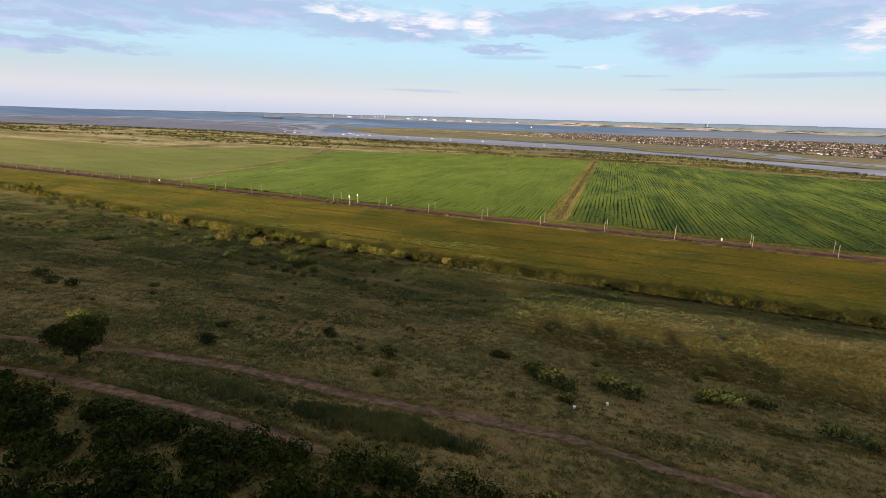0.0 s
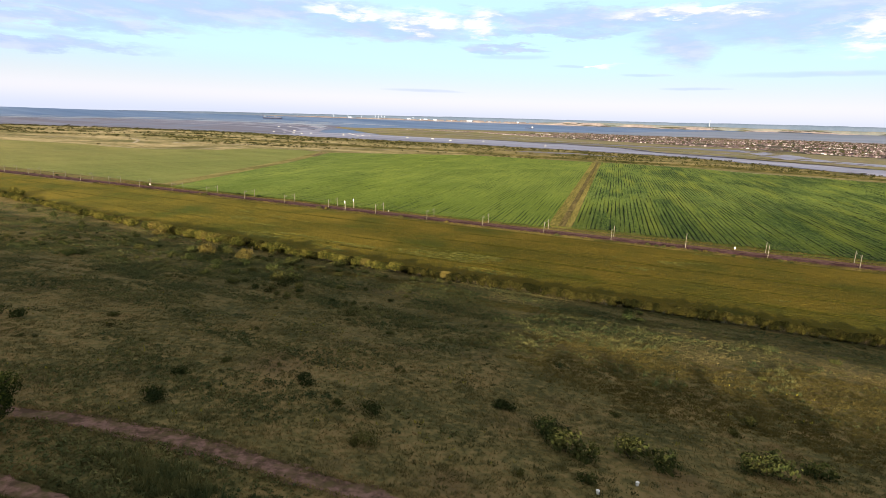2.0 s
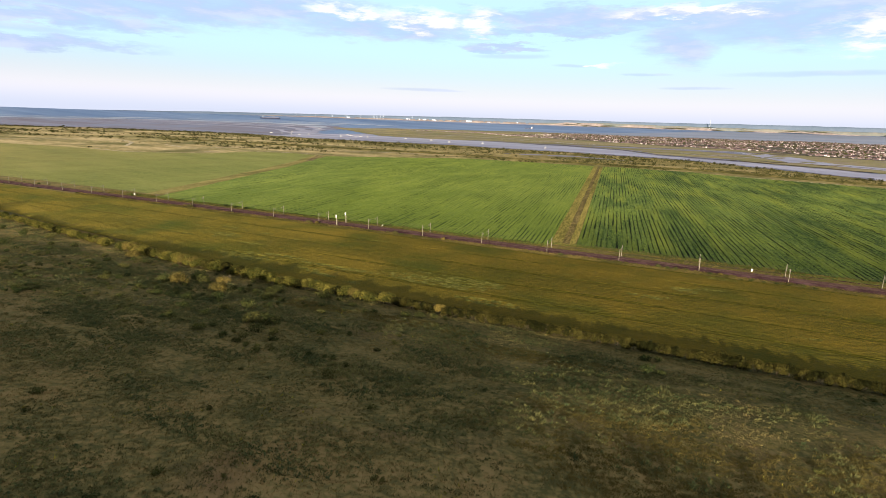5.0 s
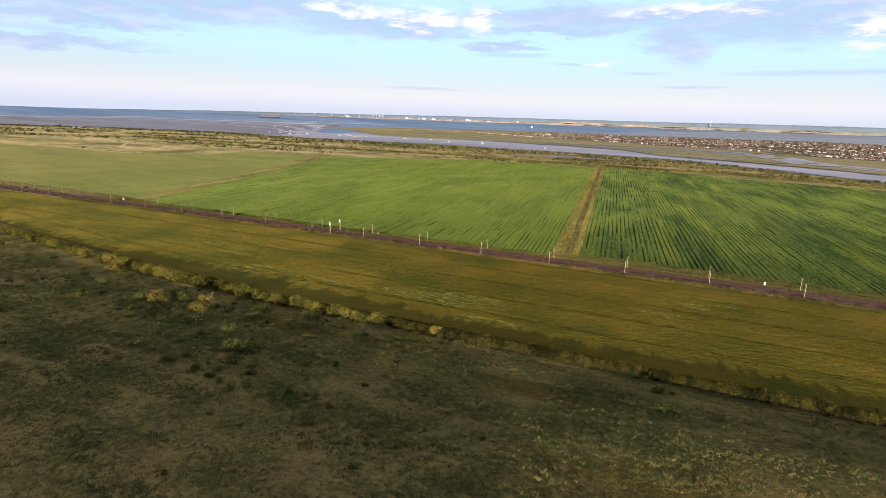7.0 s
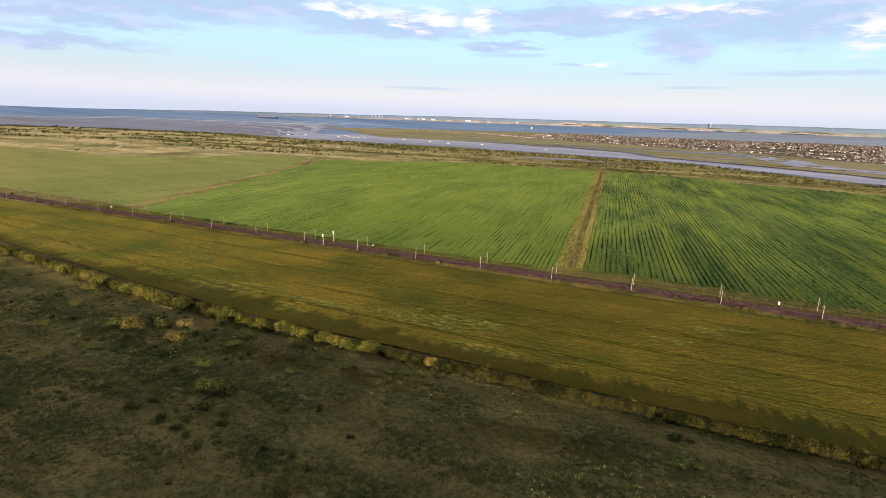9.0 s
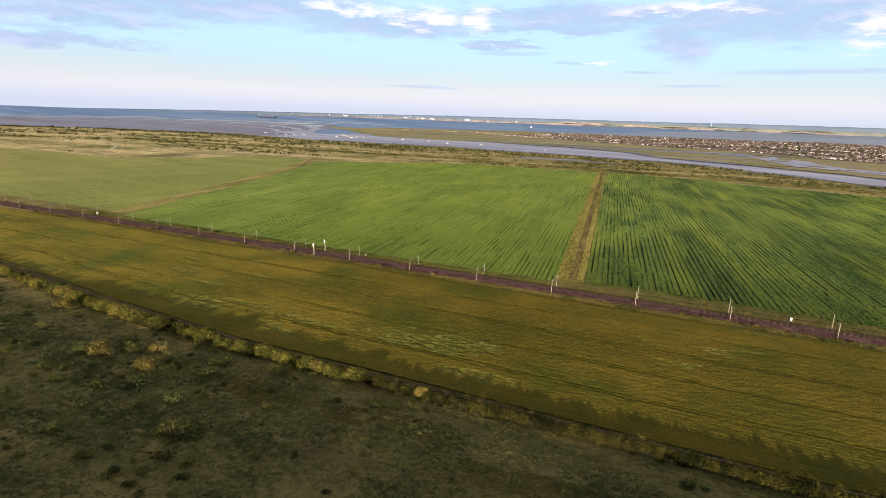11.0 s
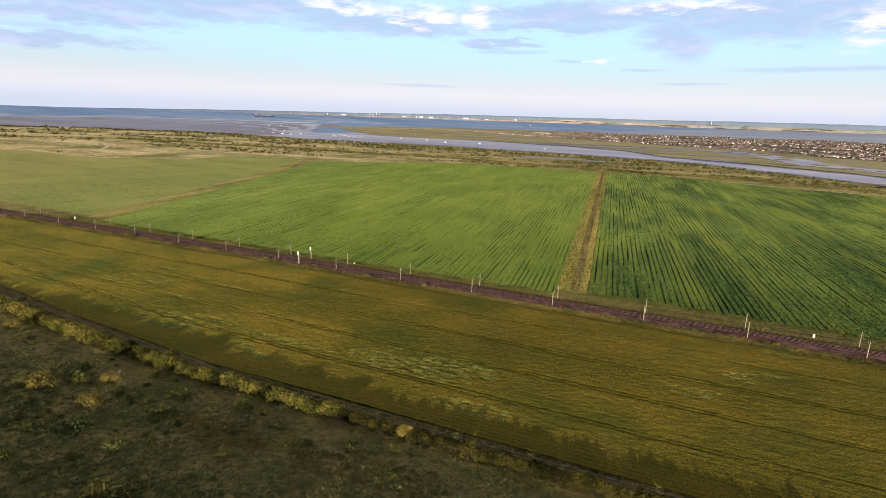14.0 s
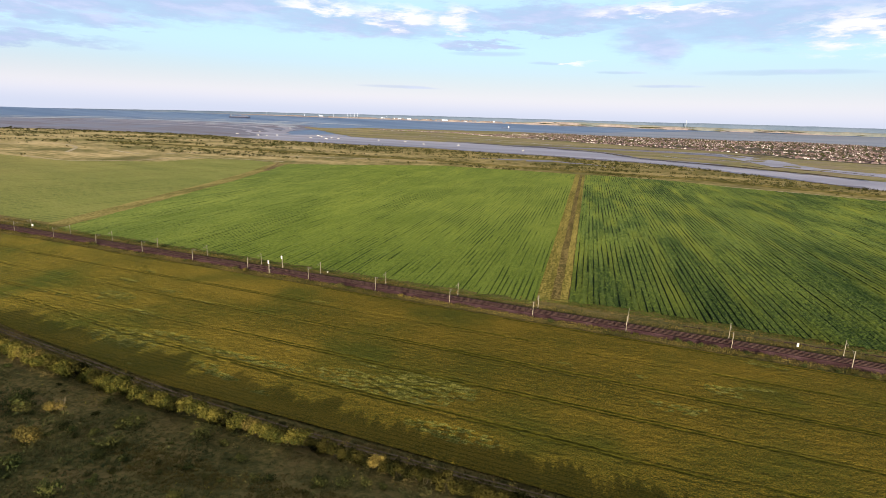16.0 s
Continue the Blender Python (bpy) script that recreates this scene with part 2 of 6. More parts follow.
    for rp in axis_tint or ():
        # multiplies the colour by a tint that grows along world axis 0 or 1
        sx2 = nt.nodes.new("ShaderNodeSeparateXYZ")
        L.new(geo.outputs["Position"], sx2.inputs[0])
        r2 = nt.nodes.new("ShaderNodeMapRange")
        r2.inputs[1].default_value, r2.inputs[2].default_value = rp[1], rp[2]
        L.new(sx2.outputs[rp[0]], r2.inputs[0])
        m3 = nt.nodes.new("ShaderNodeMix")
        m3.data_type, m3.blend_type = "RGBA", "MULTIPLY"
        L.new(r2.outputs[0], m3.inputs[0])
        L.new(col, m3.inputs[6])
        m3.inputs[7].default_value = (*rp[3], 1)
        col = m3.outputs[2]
    L.new(col, bsdf.inputs["Base Color"])
    bsdf.inputs["Roughness"].default_value = rough
    bsdf.inputs["Specular IOR Level"].default_value = spec
    if bump:
        bn = nt.nodes.new("ShaderNodeBump")
        bn.inputs["Strength"].default_value = bump
        bn.inputs["Distance"].default_value = bump_dist
        L.new(b, bn.inputs["Height"])
        L.new(bn.outputs[0], bsdf.inputs["Normal"])
    if translucent:
        tr = nt.nodes.new("ShaderNodeBsdfTranslucent")
        L.new(col, tr.inputs[0])
        ms = nt.nodes.new("ShaderNodeMixShader")
        ms.inputs[0].default_value = translucent
        L.new(bsdf.outputs[0], ms.inputs[1])
        L.new(tr.outputs[0], ms.inputs[2])
        L.new(ms.outputs[0], nt.nodes["Material Output"].inputs[0])
    return mt


# lower slope painted greener and darker for shade, left end lighter for veiling light
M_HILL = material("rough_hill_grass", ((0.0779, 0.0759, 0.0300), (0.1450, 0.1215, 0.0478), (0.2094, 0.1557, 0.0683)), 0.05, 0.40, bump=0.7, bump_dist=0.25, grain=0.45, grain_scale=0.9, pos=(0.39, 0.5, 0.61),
                  spot_col=(0.150, 0.096, 0.052), spot_scale=0.045, spot_lo=0.62, axis_tint=[(1, 120, 180, (0.73, 0.77, 0.72)), (0, -60, -210, (1.45, 1.38, 1.42))])
# the same painted slope shade and veiling light as in the ground
M_TUFT = material("dry_grass_tufts", ((0.0859, 0.0886, 0.0355), (0.1732, 0.1417, 0.0574), (0.2926, 0.2101, 0.0888)), 0.05, 0.45, bump=0, island=0.05, translucent=0.3, axis_tint=[(1, 120, 180, (0.73, 0.77, 0.72)), (0, -60, -210, (1.45, 1.38, 1.42))])
M_TUSSOCK = material("coarse_tussock_grass", ((0.0731, 0.0784, 0.0328), (0.1463, 0.1304, 0.0520), (0.2500, 0.1987, 0.0820)), 0.06, 0.35, bump=0, island=0.06, translucent=0.3)
M_WEED = material("green_weeds", ((0.0534, 0.0715, 0.0309), (0.0984, 0.1092, 0.0434), (0.1755, 0.1624, 0.0631)), 0.08, 0.5, bump=0, island=0.10, translucent=0.2)
M_PATH = material("trodden_earth", ((0.0850, 0.0560, 0.0380), (0.1600, 0.0980, 0.0780), (0.2350, 0.1420, 0.1180)), 0.30, 1.3, bump=0.6, grain=0.6, grain_scale=0.8, spot_col=(0.085, 0.072, 0.028), spot_scale=0.6, spot_lo=0.50)
# colour darkened toward the right end, standing in for shadow there
M_BARLEY = material("ripening_barley", ((0.0740, 0.0800, 0.0150), (0.1640, 0.1320, 0.0210), (0.2560, 0.1900, 0.0330)), 0.024, 2.4, bump=1.0, bump_dist=0.4, pos=(0.36, 0.5, 0.66),
                    stretch=(1.0, 0.55, 1.0), turn=-68.35, grain=0.95, grain_scale=2.2, spot_col=(0.062, 0.086, 0.016), spot_scale=0.020, spot_lo=0.54,
                    rows=(2.1, (0.056, 0.054, 0.010), 0.42, 0.44), ridge_light=(0.225, 0.170, 0.028, 0.28), axis_tint=[(0, -280, 20, (0.61, 0.59, 0.54))])
M_TRACK = material("farm_track_earth", ((0.0792, 0.0598, 0.0383), (0.1296, 0.0966, 0.0693), (0.1872, 0.1428, 0.1089)), 0.3, 1.4, bump=0.5)
# near end darkened in the colour, for the shaded row gaps seen there
M_CROP_MID = material("green_beet_leaves", ((0.1004, 0.1436, 0.0260), (0.1488, 0.1989, 0.0353), (0.2139, 0.2596, 0.0484)), 0.02, 0.55, bump=1.0, bump_dist=0.45, pos=(0.37, 0.5, 0.64),
                      stretch=(1.0, 0.45, 1.0), turn=14.47, grain=0.9, grain_scale=1.3, rows=(3.1, (0.030, 0.054, 0.012), 0.95, 0.45), ridge_light=(0.245, 0.310, 0.064, 0.32), axis_tint=[(0, -110, -310, (1.0, 1.0, 1.35)), (1, 720, 430, (0.66, 0.70, 0.68))])
# as above, shade between the near rows is painted by a darker tint
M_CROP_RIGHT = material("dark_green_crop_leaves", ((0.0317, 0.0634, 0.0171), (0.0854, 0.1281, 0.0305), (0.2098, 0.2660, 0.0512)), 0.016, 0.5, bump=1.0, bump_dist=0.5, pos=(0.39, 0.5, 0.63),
                        stretch=(1.0, 0.40, 1.0), turn=14.47, grain=0.85, grain_scale=1.2, spot_col=(0.230, 0.265, 0.042), spot_scale=0.055, spot_lo=0.55, spot_along=True, rows=(3.4, (0.006, 0.014, 0.006), 1.0, 0.36), ridge_light=(0.165, 0.220, 0.060, 0.6), axis_tint=[(1, 640, 380, (0.42, 0.46, 0.47))])
# darkened toward the right end along with the barley, for the same shadow
M_TRAM = material("flattened_wheel_track", ((0.0504, 0.0465, 0.0075), (0.0756, 0.0655, 0.0106), (0.1260, 0.1008, 0.0180)), 0.2, 1.0, bump=0.8, axis_tint=[(0, -280, 20, (0.6, 0.68, 0.5))])
M_LODGED = material("wind_flattened_barley", ((0.0521, 0.0567, 0.0099), (0.1001, 0.1009, 0.0206), (0.1613, 0.1537, 0.0413)), 0.3, 1.4, bump=1.0, bump_dist=0.3, grain=0.9, grain_scale=1.8)
M_CROP_LEFT = material("pale_green_crop_leaves", ((0.1554, 0.1659, 0.0567), (0.2394, 0.2310, 0.0777), (0.3234, 0.2835, 0.1050)), 0.010, 0.5, bump=0.5, pos=(0.36, 0.5, 0.66),
                       stretch=(0.3, 1.0, 1.0), turn=35, grain=0.3, grain_scale=0.6, rows=(9.0, (0.110, 0.108, 0.040), 0.75, 0.43), axis_tint=[(0, -720, -380, (0.80, 0.92, 0.80))])
M_STRIP = material("dry_field_margin", ((0.0965, 0.0886, 0.0193), (0.1867, 0.1592, 0.0386), (0.3220, 0.2630, 0.0747)), 0.05, 0.7, bump=0.8, stretch=(1.0, 0.12, 1.0), turn=14.47, grain=0.5, grain_scale=0.6)
M_MARSH = material("marsh_grassland", ((0.1711, 0.1605, 0.0637), (0.3422, 0.2773, 0.1357), (0.5192, 0.4106, 0.2336)), 0.008, 0.06, bump=0.4, stretch=(0.35, 1, 1), turn=21.65, grain=0.4, grain_scale=0.08,
                   spot_col=(0.085, 0.090, 0.028), spot_scale=0.007, spot_lo=0.54, axis_tint=[(0, -500, 100, (0.66, 0.66, 0.56))])
M_WALLGRASS = material("rough_bank_grass", ((0.045, 0.044, 0.014), (0.080, 0.072, 0.025), (0.14, 0.115, 0.045)), 0.02, 0.2, bump=0.3, grain=0.5, grain_scale=0.15)
M_SALT = material("salt_marsh", ((0.1327, 0.1344, 0.0627), (0.2076, 0.1904, 0.0963), (0.2884, 0.2408, 0.1400)), 0.008, 0.05, bump=0.3, stretch=(0.16, 1, 1), turn=21.65, grain=0.3, grain_scale=0.05, spot_col=(0.20, 0.165, 0.145), spot_scale=0.009, spot_lo=0.532)
M_MUD = material("wet_tidal_mud", ((0.1120, 0.1060, 0.1550), (0.1480, 0.1420, 0.2080), (0.1800, 0.1860, 0.2720)), 0.005, 0.03, rough=0.75, bump=0.2, stretch=(0.10, 1, 1), turn=21.65, spec=0.3,
                 spot_col=(0.15, 0.185, 0.30), spot_scale=0.0035, spot_lo=0.52)
# pale water colour that holds the sheen of the sky
M_SHEEN = material("pale_shallow_water_sheen", ((0.26, 0.30, 0.40), (0.33, 0.37, 0.47), (0.40, 0.43, 0.52)), 0.004, 0.03, rough=0.6, bump=0.1, stretch=(0.08, 1, 1), turn=21.65, spec=0.3)
M_BALLAST = material("brown_ballast_stones", ((0.0240, 0.0120, 0.0145), (0.0440, 0.0235, 0.0275), (0.0760, 0.0440, 0.0490)), 0.15, 2.0, bump=0.8)
M_RAIL = material("rusty_rail_steel", ((0.0300, 0.0150, 0.0130), (0.0520, 0.0290, 0.0250), (0.0800, 0.0500, 0.0450)), 0.5, 6.0, rough=0.8, bump=0.1, spec=0.2)
M_SLEEPER = material("weathered_concrete_sleepers", ((0.0288, 0.0211, 0.0208), (0.0496, 0.0374, 0.0368), (0.0760, 0.0593, 0.0584)), 0.4, 5.0, bump=0.3, obj_random=0.2)
M_MAST = material("galvanised_steel", ((0.19, 0.175, 0.14), (0.24, 0.22, 0.18), (0.30, 0.28, 0.235)), 0.5, 3.0, rough=0.6, bump=0.1)
M_WIRE = material("dark_contact_wire", ((0.05, 0.045, 0.04), (0.07, 0.06, 0.05), (0.09, 0.08, 0.07)), 0.5, 3.0, rough=0.5, bump=0)
M_WHITE = material("white_painted_board", ((0.70, 0.70, 0.68), (0.78, 0.78, 0.76), (0.82, 0.82, 0.80)), 0.5, 3.0, rough=0.6, bump=0.05)
M_BARK = material("grey_brown_bark", ((0.025, 0.019, 0.013), (0.042, 0.033, 0.024), (0.065, 0.052, 0.038)), 1.0, 8.0, bump=0.6)
M_LEAF = material("hawthorn_leaves", ((0.0344, 0.0397, 0.0099), (0.0767, 0.0753, 0.0171), (0.1455, 0.1270, 0.0291)), 0.10, 0.9, bump=0, island=0.2, obj_random=0.24, translucent=0.12)
M_LEAF_SCRUB = material("bramble_leaves", ((0.0300, 0.0360, 0.0120), (0.0560, 0.0600, 0.0190), (0.0980, 0.0940, 0.0290)), 0.10, 0.9, bump=0, island=0.14, obj_random=0.2, translucent=0.15)
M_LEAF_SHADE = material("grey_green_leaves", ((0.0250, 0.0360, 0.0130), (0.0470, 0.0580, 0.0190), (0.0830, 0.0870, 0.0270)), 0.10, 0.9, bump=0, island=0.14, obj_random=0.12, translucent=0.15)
# darker hedge leaves: the hill's shade is put into the colour
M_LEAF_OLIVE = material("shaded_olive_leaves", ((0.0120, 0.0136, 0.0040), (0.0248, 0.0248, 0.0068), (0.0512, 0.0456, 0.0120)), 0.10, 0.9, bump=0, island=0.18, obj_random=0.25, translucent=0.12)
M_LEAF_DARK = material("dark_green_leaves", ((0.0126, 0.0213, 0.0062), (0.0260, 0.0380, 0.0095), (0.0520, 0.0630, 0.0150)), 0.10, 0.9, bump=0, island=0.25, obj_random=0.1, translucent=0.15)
M_LEAF_GOLD = material("golden_brown_leaves", ((0.0794, 0.0675, 0.0216), (0.1318, 0.1067, 0.0311), (0.2055, 0.1580, 0.0446)), 0.10, 0.9, bump=0, island=0.14, obj_random=0.1, translucent=0.15)
M_LEAF_FAR = material("garden_tree_leaves", ((0.022, 0.025, 0.012), (0.042, 0.044, 0.020), (0.072, 0.070, 0.030)), 0.02, 0.3, bump=0, island=0.1, obj_random=0.15)
M_SCRUB_FAR = material("marsh_scrub_leaves", ((0.026, 0.028, 0.010), (0.044, 0.044, 0.016), (0.078, 0.072, 0.027)), 0.02, 0.3, bump=0, island=0.1, obj_random=0.15)
# yellow leaf colour that stands for sunlight on the treetop
M_LIT_SPRAY = material("yellow_sunlit_spray", ((0.12, 0.13, 0.02), (0.20, 0.20, 0.03), (0.30, 0.28, 0.05)), 0.5, 3.0, bump=0, translucent=0.3)
M_BRICK = material("house_walls", ((0.055, 0.044, 0.050), (0.17, 0.140, 0.148), (0.60, 0.57, 0.60)), 0.01, 0.08, bump=0, island=0.5, obj_random=0.35, pos=(0.32, 0.62, 0.93))
M_ROOF = material("house_roof_tiles", ((0.036, 0.030, 0.040), (0.072, 0.053, 0.062), (0.140, 0.098, 0.106)), 0.01, 0.08, bump=0, island=0.45, obj_random=0.3)
M_TOWN = material("gardens_and_streets", ((0.040, 0.044, 0.028), (0.075, 0.068, 0.055), (0.15, 0.125, 0.115)), 0.03, 0.15, bump=0, grain=0.5, grain_scale=0.08)
M_HULL = material("white_boat_hull", ((0.42, 0.42, 0.43), (0.50, 0.50, 0.51), (0.56, 0.56, 0.57)), 0.5, 3.0, rough=0.5, bump=0)
M_SHIP = material("dark_ship_hull", ((0.035, 0.042, 0.075), (0.055, 0.065, 0.11), (0.11, 0.12, 0.18)), 0.05, 0.5, bump=0, island=0.6)
# far shore colours, with the blue haze of distance mixed in
M_FARWHITE = material("hazy_far_white_paint", ((0.36, 0.42, 0.55), (0.42, 0.48, 0.62), (0.50, 0.55, 0.68)), 0.02, 0.2, bump=0)
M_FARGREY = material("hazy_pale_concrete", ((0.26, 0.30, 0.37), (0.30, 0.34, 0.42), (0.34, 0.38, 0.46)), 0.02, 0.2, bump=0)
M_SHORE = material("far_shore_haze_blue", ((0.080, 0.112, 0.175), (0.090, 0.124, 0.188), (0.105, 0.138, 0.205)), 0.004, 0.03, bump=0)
M_SHORE_TAN = material("far_shore_stubble_haze", ((0.1346, 0.1197, 0.1310), (0.1836, 0.1587, 0.1638), (0.2326, 0.2006, 0.1966)), 0.012, 0.06, bump=0)
M_SHORE_GREEN = material("far_shore_green_haze", ((0.105, 0.125, 0.135), (0.135, 0.145, 0.145), (0.18, 0.175, 0.165)), 0.006, 0.04, bump=0)


def water_material(name, low, high, chop=0.4, rough=0.30, spec=0.5):
    mt = bpy.data.materials.new(name)
    mt.use_nodes = True
    nt = mt.node_tree
    b = nt.nodes["Principled BSDF"]
    geo = nt.nodes.new("ShaderNodeNewGeometry")
    mp = nt.nodes.new("ShaderNodeMapping")
    mp.vector_type = "TEXTURE"
    mp.inputs["Rotation"].default_value = (0, 0, radians(-21.65))
    mp.inputs["Scale"].default_value = (8, 1, 1)
    nt.links.new(geo.outputs["Position"], mp.inputs[0])
    n = nt.nodes.new("ShaderNodeTexNoise")
    n.inputs["Scale"].default_value, n.inputs["Detail"].default_value = 0.006, 4
    nt.links.new(mp.outputs[0], n.inputs["Vector"])
    r = nt.nodes.new("ShaderNodeValToRGB")
    r.color_ramp.elements[0].color, r.color_ramp.elements[1].color = (*low, 1), (*high, 1)
    r.color_ramp.elements[0].position, r.color_ramp.elements[1].position = 0.35, 0.68
    nt.links.new(n.outputs["Fac"], r.inputs[0])
    nt.links.new(r.outputs[0], b.inputs["Base Color"])
    b.inputs["Roughness"].default_value = rough
    b.inputs["Specular IOR Level"].default_value = spec
    w = nt.nodes.new("ShaderNodeTexNoise")
    w.inputs["Scale"].default_value, w.inputs["Detail"].default_value = 0.25, 3
    nt.links.new(geo.outputs["Position"], w.inputs["Vector"])
    bp = nt.nodes.new("ShaderNodeBump")
    bp.inputs["Strength"].default_value, bp.inputs["Distance"].default_value = chop, 0.6
    nt.links.new(w.outputs["Fac"], bp.inputs["Height"])
    nt.links.new(bp.outputs[0], b.inputs["Normal"])
    return mt


M_WATER = water_material("estuary_water", (0.042, 0.098, 0.245), (0.135, 0.200, 0.360), 0.40, 0.45, 0.18)
# paler water, the sky's reflection put into the base colour
M_PALE_WATER = water_material("pale_estuary_water", (0.125, 0.150, 0.225), (0.210, 0.225, 0.310), 0.30, 0.45, 0.22)
M_SILT = water_material("silty_creek_water", (0.145, 0.130, 0.205), (0.330, 0.300, 0.400), 0.14, 0.42, 0.25)


# ---------------------------------------------------------------- mesh helpers
def mesh_from(name, verts, faces, mat):
    me = bpy.data.meshes.new(name)
    me.from_pydata([tuple(v) for v in np.asarray(verts).tolist()], [], [tuple(f) for f in np.asarray(faces).tolist()] if not isinstance(faces, list) else faces)
    me.materials.append(mat)
    me.update()
    return me


def grid_faces(nu, nv):
    i = np.arange(nu * nv).reshape(nu, nv)
    return np.stack([i[:-1, :-1], i[1:, :-1], i[1:, 1:], i[:-1, 1:]], -1).reshape(-1, 4)


def smooth(ob):
    ob.data.polygons.foreach_set("use_smooth", [True] * len(ob.data.polygons))
    return ob


def part(name, bm, mat, parent, label=""):
    me = bpy.data.meshes.new(name)
    bm.to_mesh(me)
    bm.free()
    me.materials.append(mat)
    ob = new(name, me)
    ob.parent = parent
    if label:
        tagged(ob, label)
    return ob


def resample(pts, n):
    pts = np.asarray(pts, float)
    d = np.concatenate([[0], np.cumsum(np.hypot(*np.diff(pts, axis=0).T))])
    t = np.linspace(0, d[-1], n)
    return np.stack([np.interp(t, d, pts[:, 0]), np.interp(t, d, pts[:, 1])], -1)


def ribbon(name, near, far, n, m, dz, mat, label, ragged=0.0, power=1.0, seed=0):
    """A sheet of land or water between two lines of the plan, following the lie of the land."""
    a, b = resample(near, n), resample(far, n)
    if ragged:
        w = (fbm(np.arange(n) * 0.23, np.zeros(n), seed, 4) - 0.5)[:, None]
        a = a + w * ragged * np.array([0.3, 1.0])
        w2 = (fbm(np.arange(n) * 0.23, np.ones(n) * 9, seed + 5, 4) - 0.5)[:, None]
        b = b + w2 * ragged * np.array([0.3, 1.0])
    v = (np.linspace(0, 1, m) ** power)[None, :, None]
    g = a[:, None] * (1 - v) + b[:, None] * v
    co, _ = lie(g[..., 0], g[..., 1], dz)
    ob = new(name, mesh_from(name, co.reshape(-1, 3), grid_faces(n, m), mat))
    tagged(ob, label, kind="structure")
    return smooth(ob)


def outward(pts, reach):
    """The same bearings from the middle of the path, far out."""
    out = []
    for s, p in pts:
        x, y = world_xy(s, p)
        d = math.hypot(x - CX, y - CY)
        x, y = CX + (x - CX) / d * reach, CY + (y - CY) / d * reach
        out.append((UX * x + UY * y, NX * x + NY * y))
    return out


# ---------------------------------------------------------------- ground
def ground_sheet():
    rings = np.concatenate([[0.001], np.arange(3.0, 420, 4.0), 420 * 1.04 ** np.arange(1, 118)])
    n = 300
    ang = np.linspace(0, 2 * math.pi, n, endpoint=False)
    x = CX + rings[:, None] * np.sin(ang)[None]
    y = CY + rings[:, None] * np.cos(ang)[None]
    s, p = UX * x + UY * y, NX * x + NY * y
    co, _ = lie(s, p)
    v = co.reshape(-1, 3)
    k = len(rings)
    i = np.arange(k * n).reshape(k, n)
    j = np.roll(i, -1, axis=1)
    f = np.stack([i[:-1], j[:-1], j[1:], i[1:]], -1).reshape(-1, 4)
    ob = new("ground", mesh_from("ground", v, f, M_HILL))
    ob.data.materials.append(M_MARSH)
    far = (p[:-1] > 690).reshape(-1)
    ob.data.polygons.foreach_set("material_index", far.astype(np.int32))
    tagged(ob, "rough grassy hillside falling to flat marsh grazing land", kind="structure")
    return smooth(ob)


ground_sheet()

CREEK_NEAR = [(-3600, 900), (-2777, 1492), (-2593, 1621), (-2403, 1730), (-2240, 1800), (-1964, 1850), (-1740, 1864), (-1471, 1800), (-1311, 1770), (-1071, 1770), (-880, 1800), (-789, 1820),
              (-605, 1765), (-459, 1740), (-374, 1742), (-283, 1705), (-200, 1680), (-109, 1675), (-2, 1615), (89, 1520), (165, 1440), (229, 1370), (296, 1295), (700, 1050)]
ribbon("water", CREEK_NEAR, outward(CREEK_NEAR, 60000), 260, 90, 0.25, M_WATER, "blue grey tidal estuary reaching the horizon", power=3.0)
CHANNEL_FAR = [(-1600, 2700), (-1500, 2420), (-1300, 2330), (-1100, 2330), (-927, 2330), (-812, 2340), (-598, 2270), (-490, 2270), (-354, 2170), (-248, 2110), (-118, 1870), (-1, 1795), (103, 1740), (191, 1665),
               (271, 1610), (346, 1515), (800, 1240)]
ribbon("creek_channel", [(-1750, 1870)] + CREEK_NEAR[6:], CHANNEL_FAR, 160, 12, 0.55, M_SILT, "silty grey tidal channel between mud banks", ragged=10, seed=2)
for _k, _line in enumerate((CREEK_NEAR[8:23], [(a, b - 34) for a, b in CHANNEL_FAR[6:16]])):
    ribbon("mud_bank", [(a, b - 3) for a, b in _line], [(a, b + 34) for a, b in _line], 140, 5, 0.85, M_MUD, "sloping bank of wet grey mud beside the channel", ragged=60, seed=30 + _k)
MUD_FAR = [(-5200, 2000), (-4705, 2783), (-5037, 3676), (-4615, 4237), (-4200, 4600), (-3098, 4435), (-2400, 3500), (-2000, 2700), (-1750, 2350)]
MUD_NEAR = [(-3600, 900), (-2589, 1572), (-2208, 1782), (-1964, 1848), (-1740, 1866), (-1600, 1900)]
ribbon("mudflat", MUD_NEAR, MUD_FAR, 90, 40, 0.7, M_MUD, "wet grey brown tidal mudflat", ragged=120, seed=3)
for _k, _v in enumerate((0.45, 0.6, 0.74)):
    _a, _b = resample(MUD_NEAR, 60), resample(MUD_FAR, 60)
    _m = _a * (1 - _v) + _b * _v
    ribbon("tidal_channel", (_m - (0, 25)).tolist(), (_m + (0, 45 + 30 * _k)).tolist(), 90, 4, 1.0, M_SILT, "thin sheet of shallow water on the mudflat", ragged=110, seed=60 + _k)
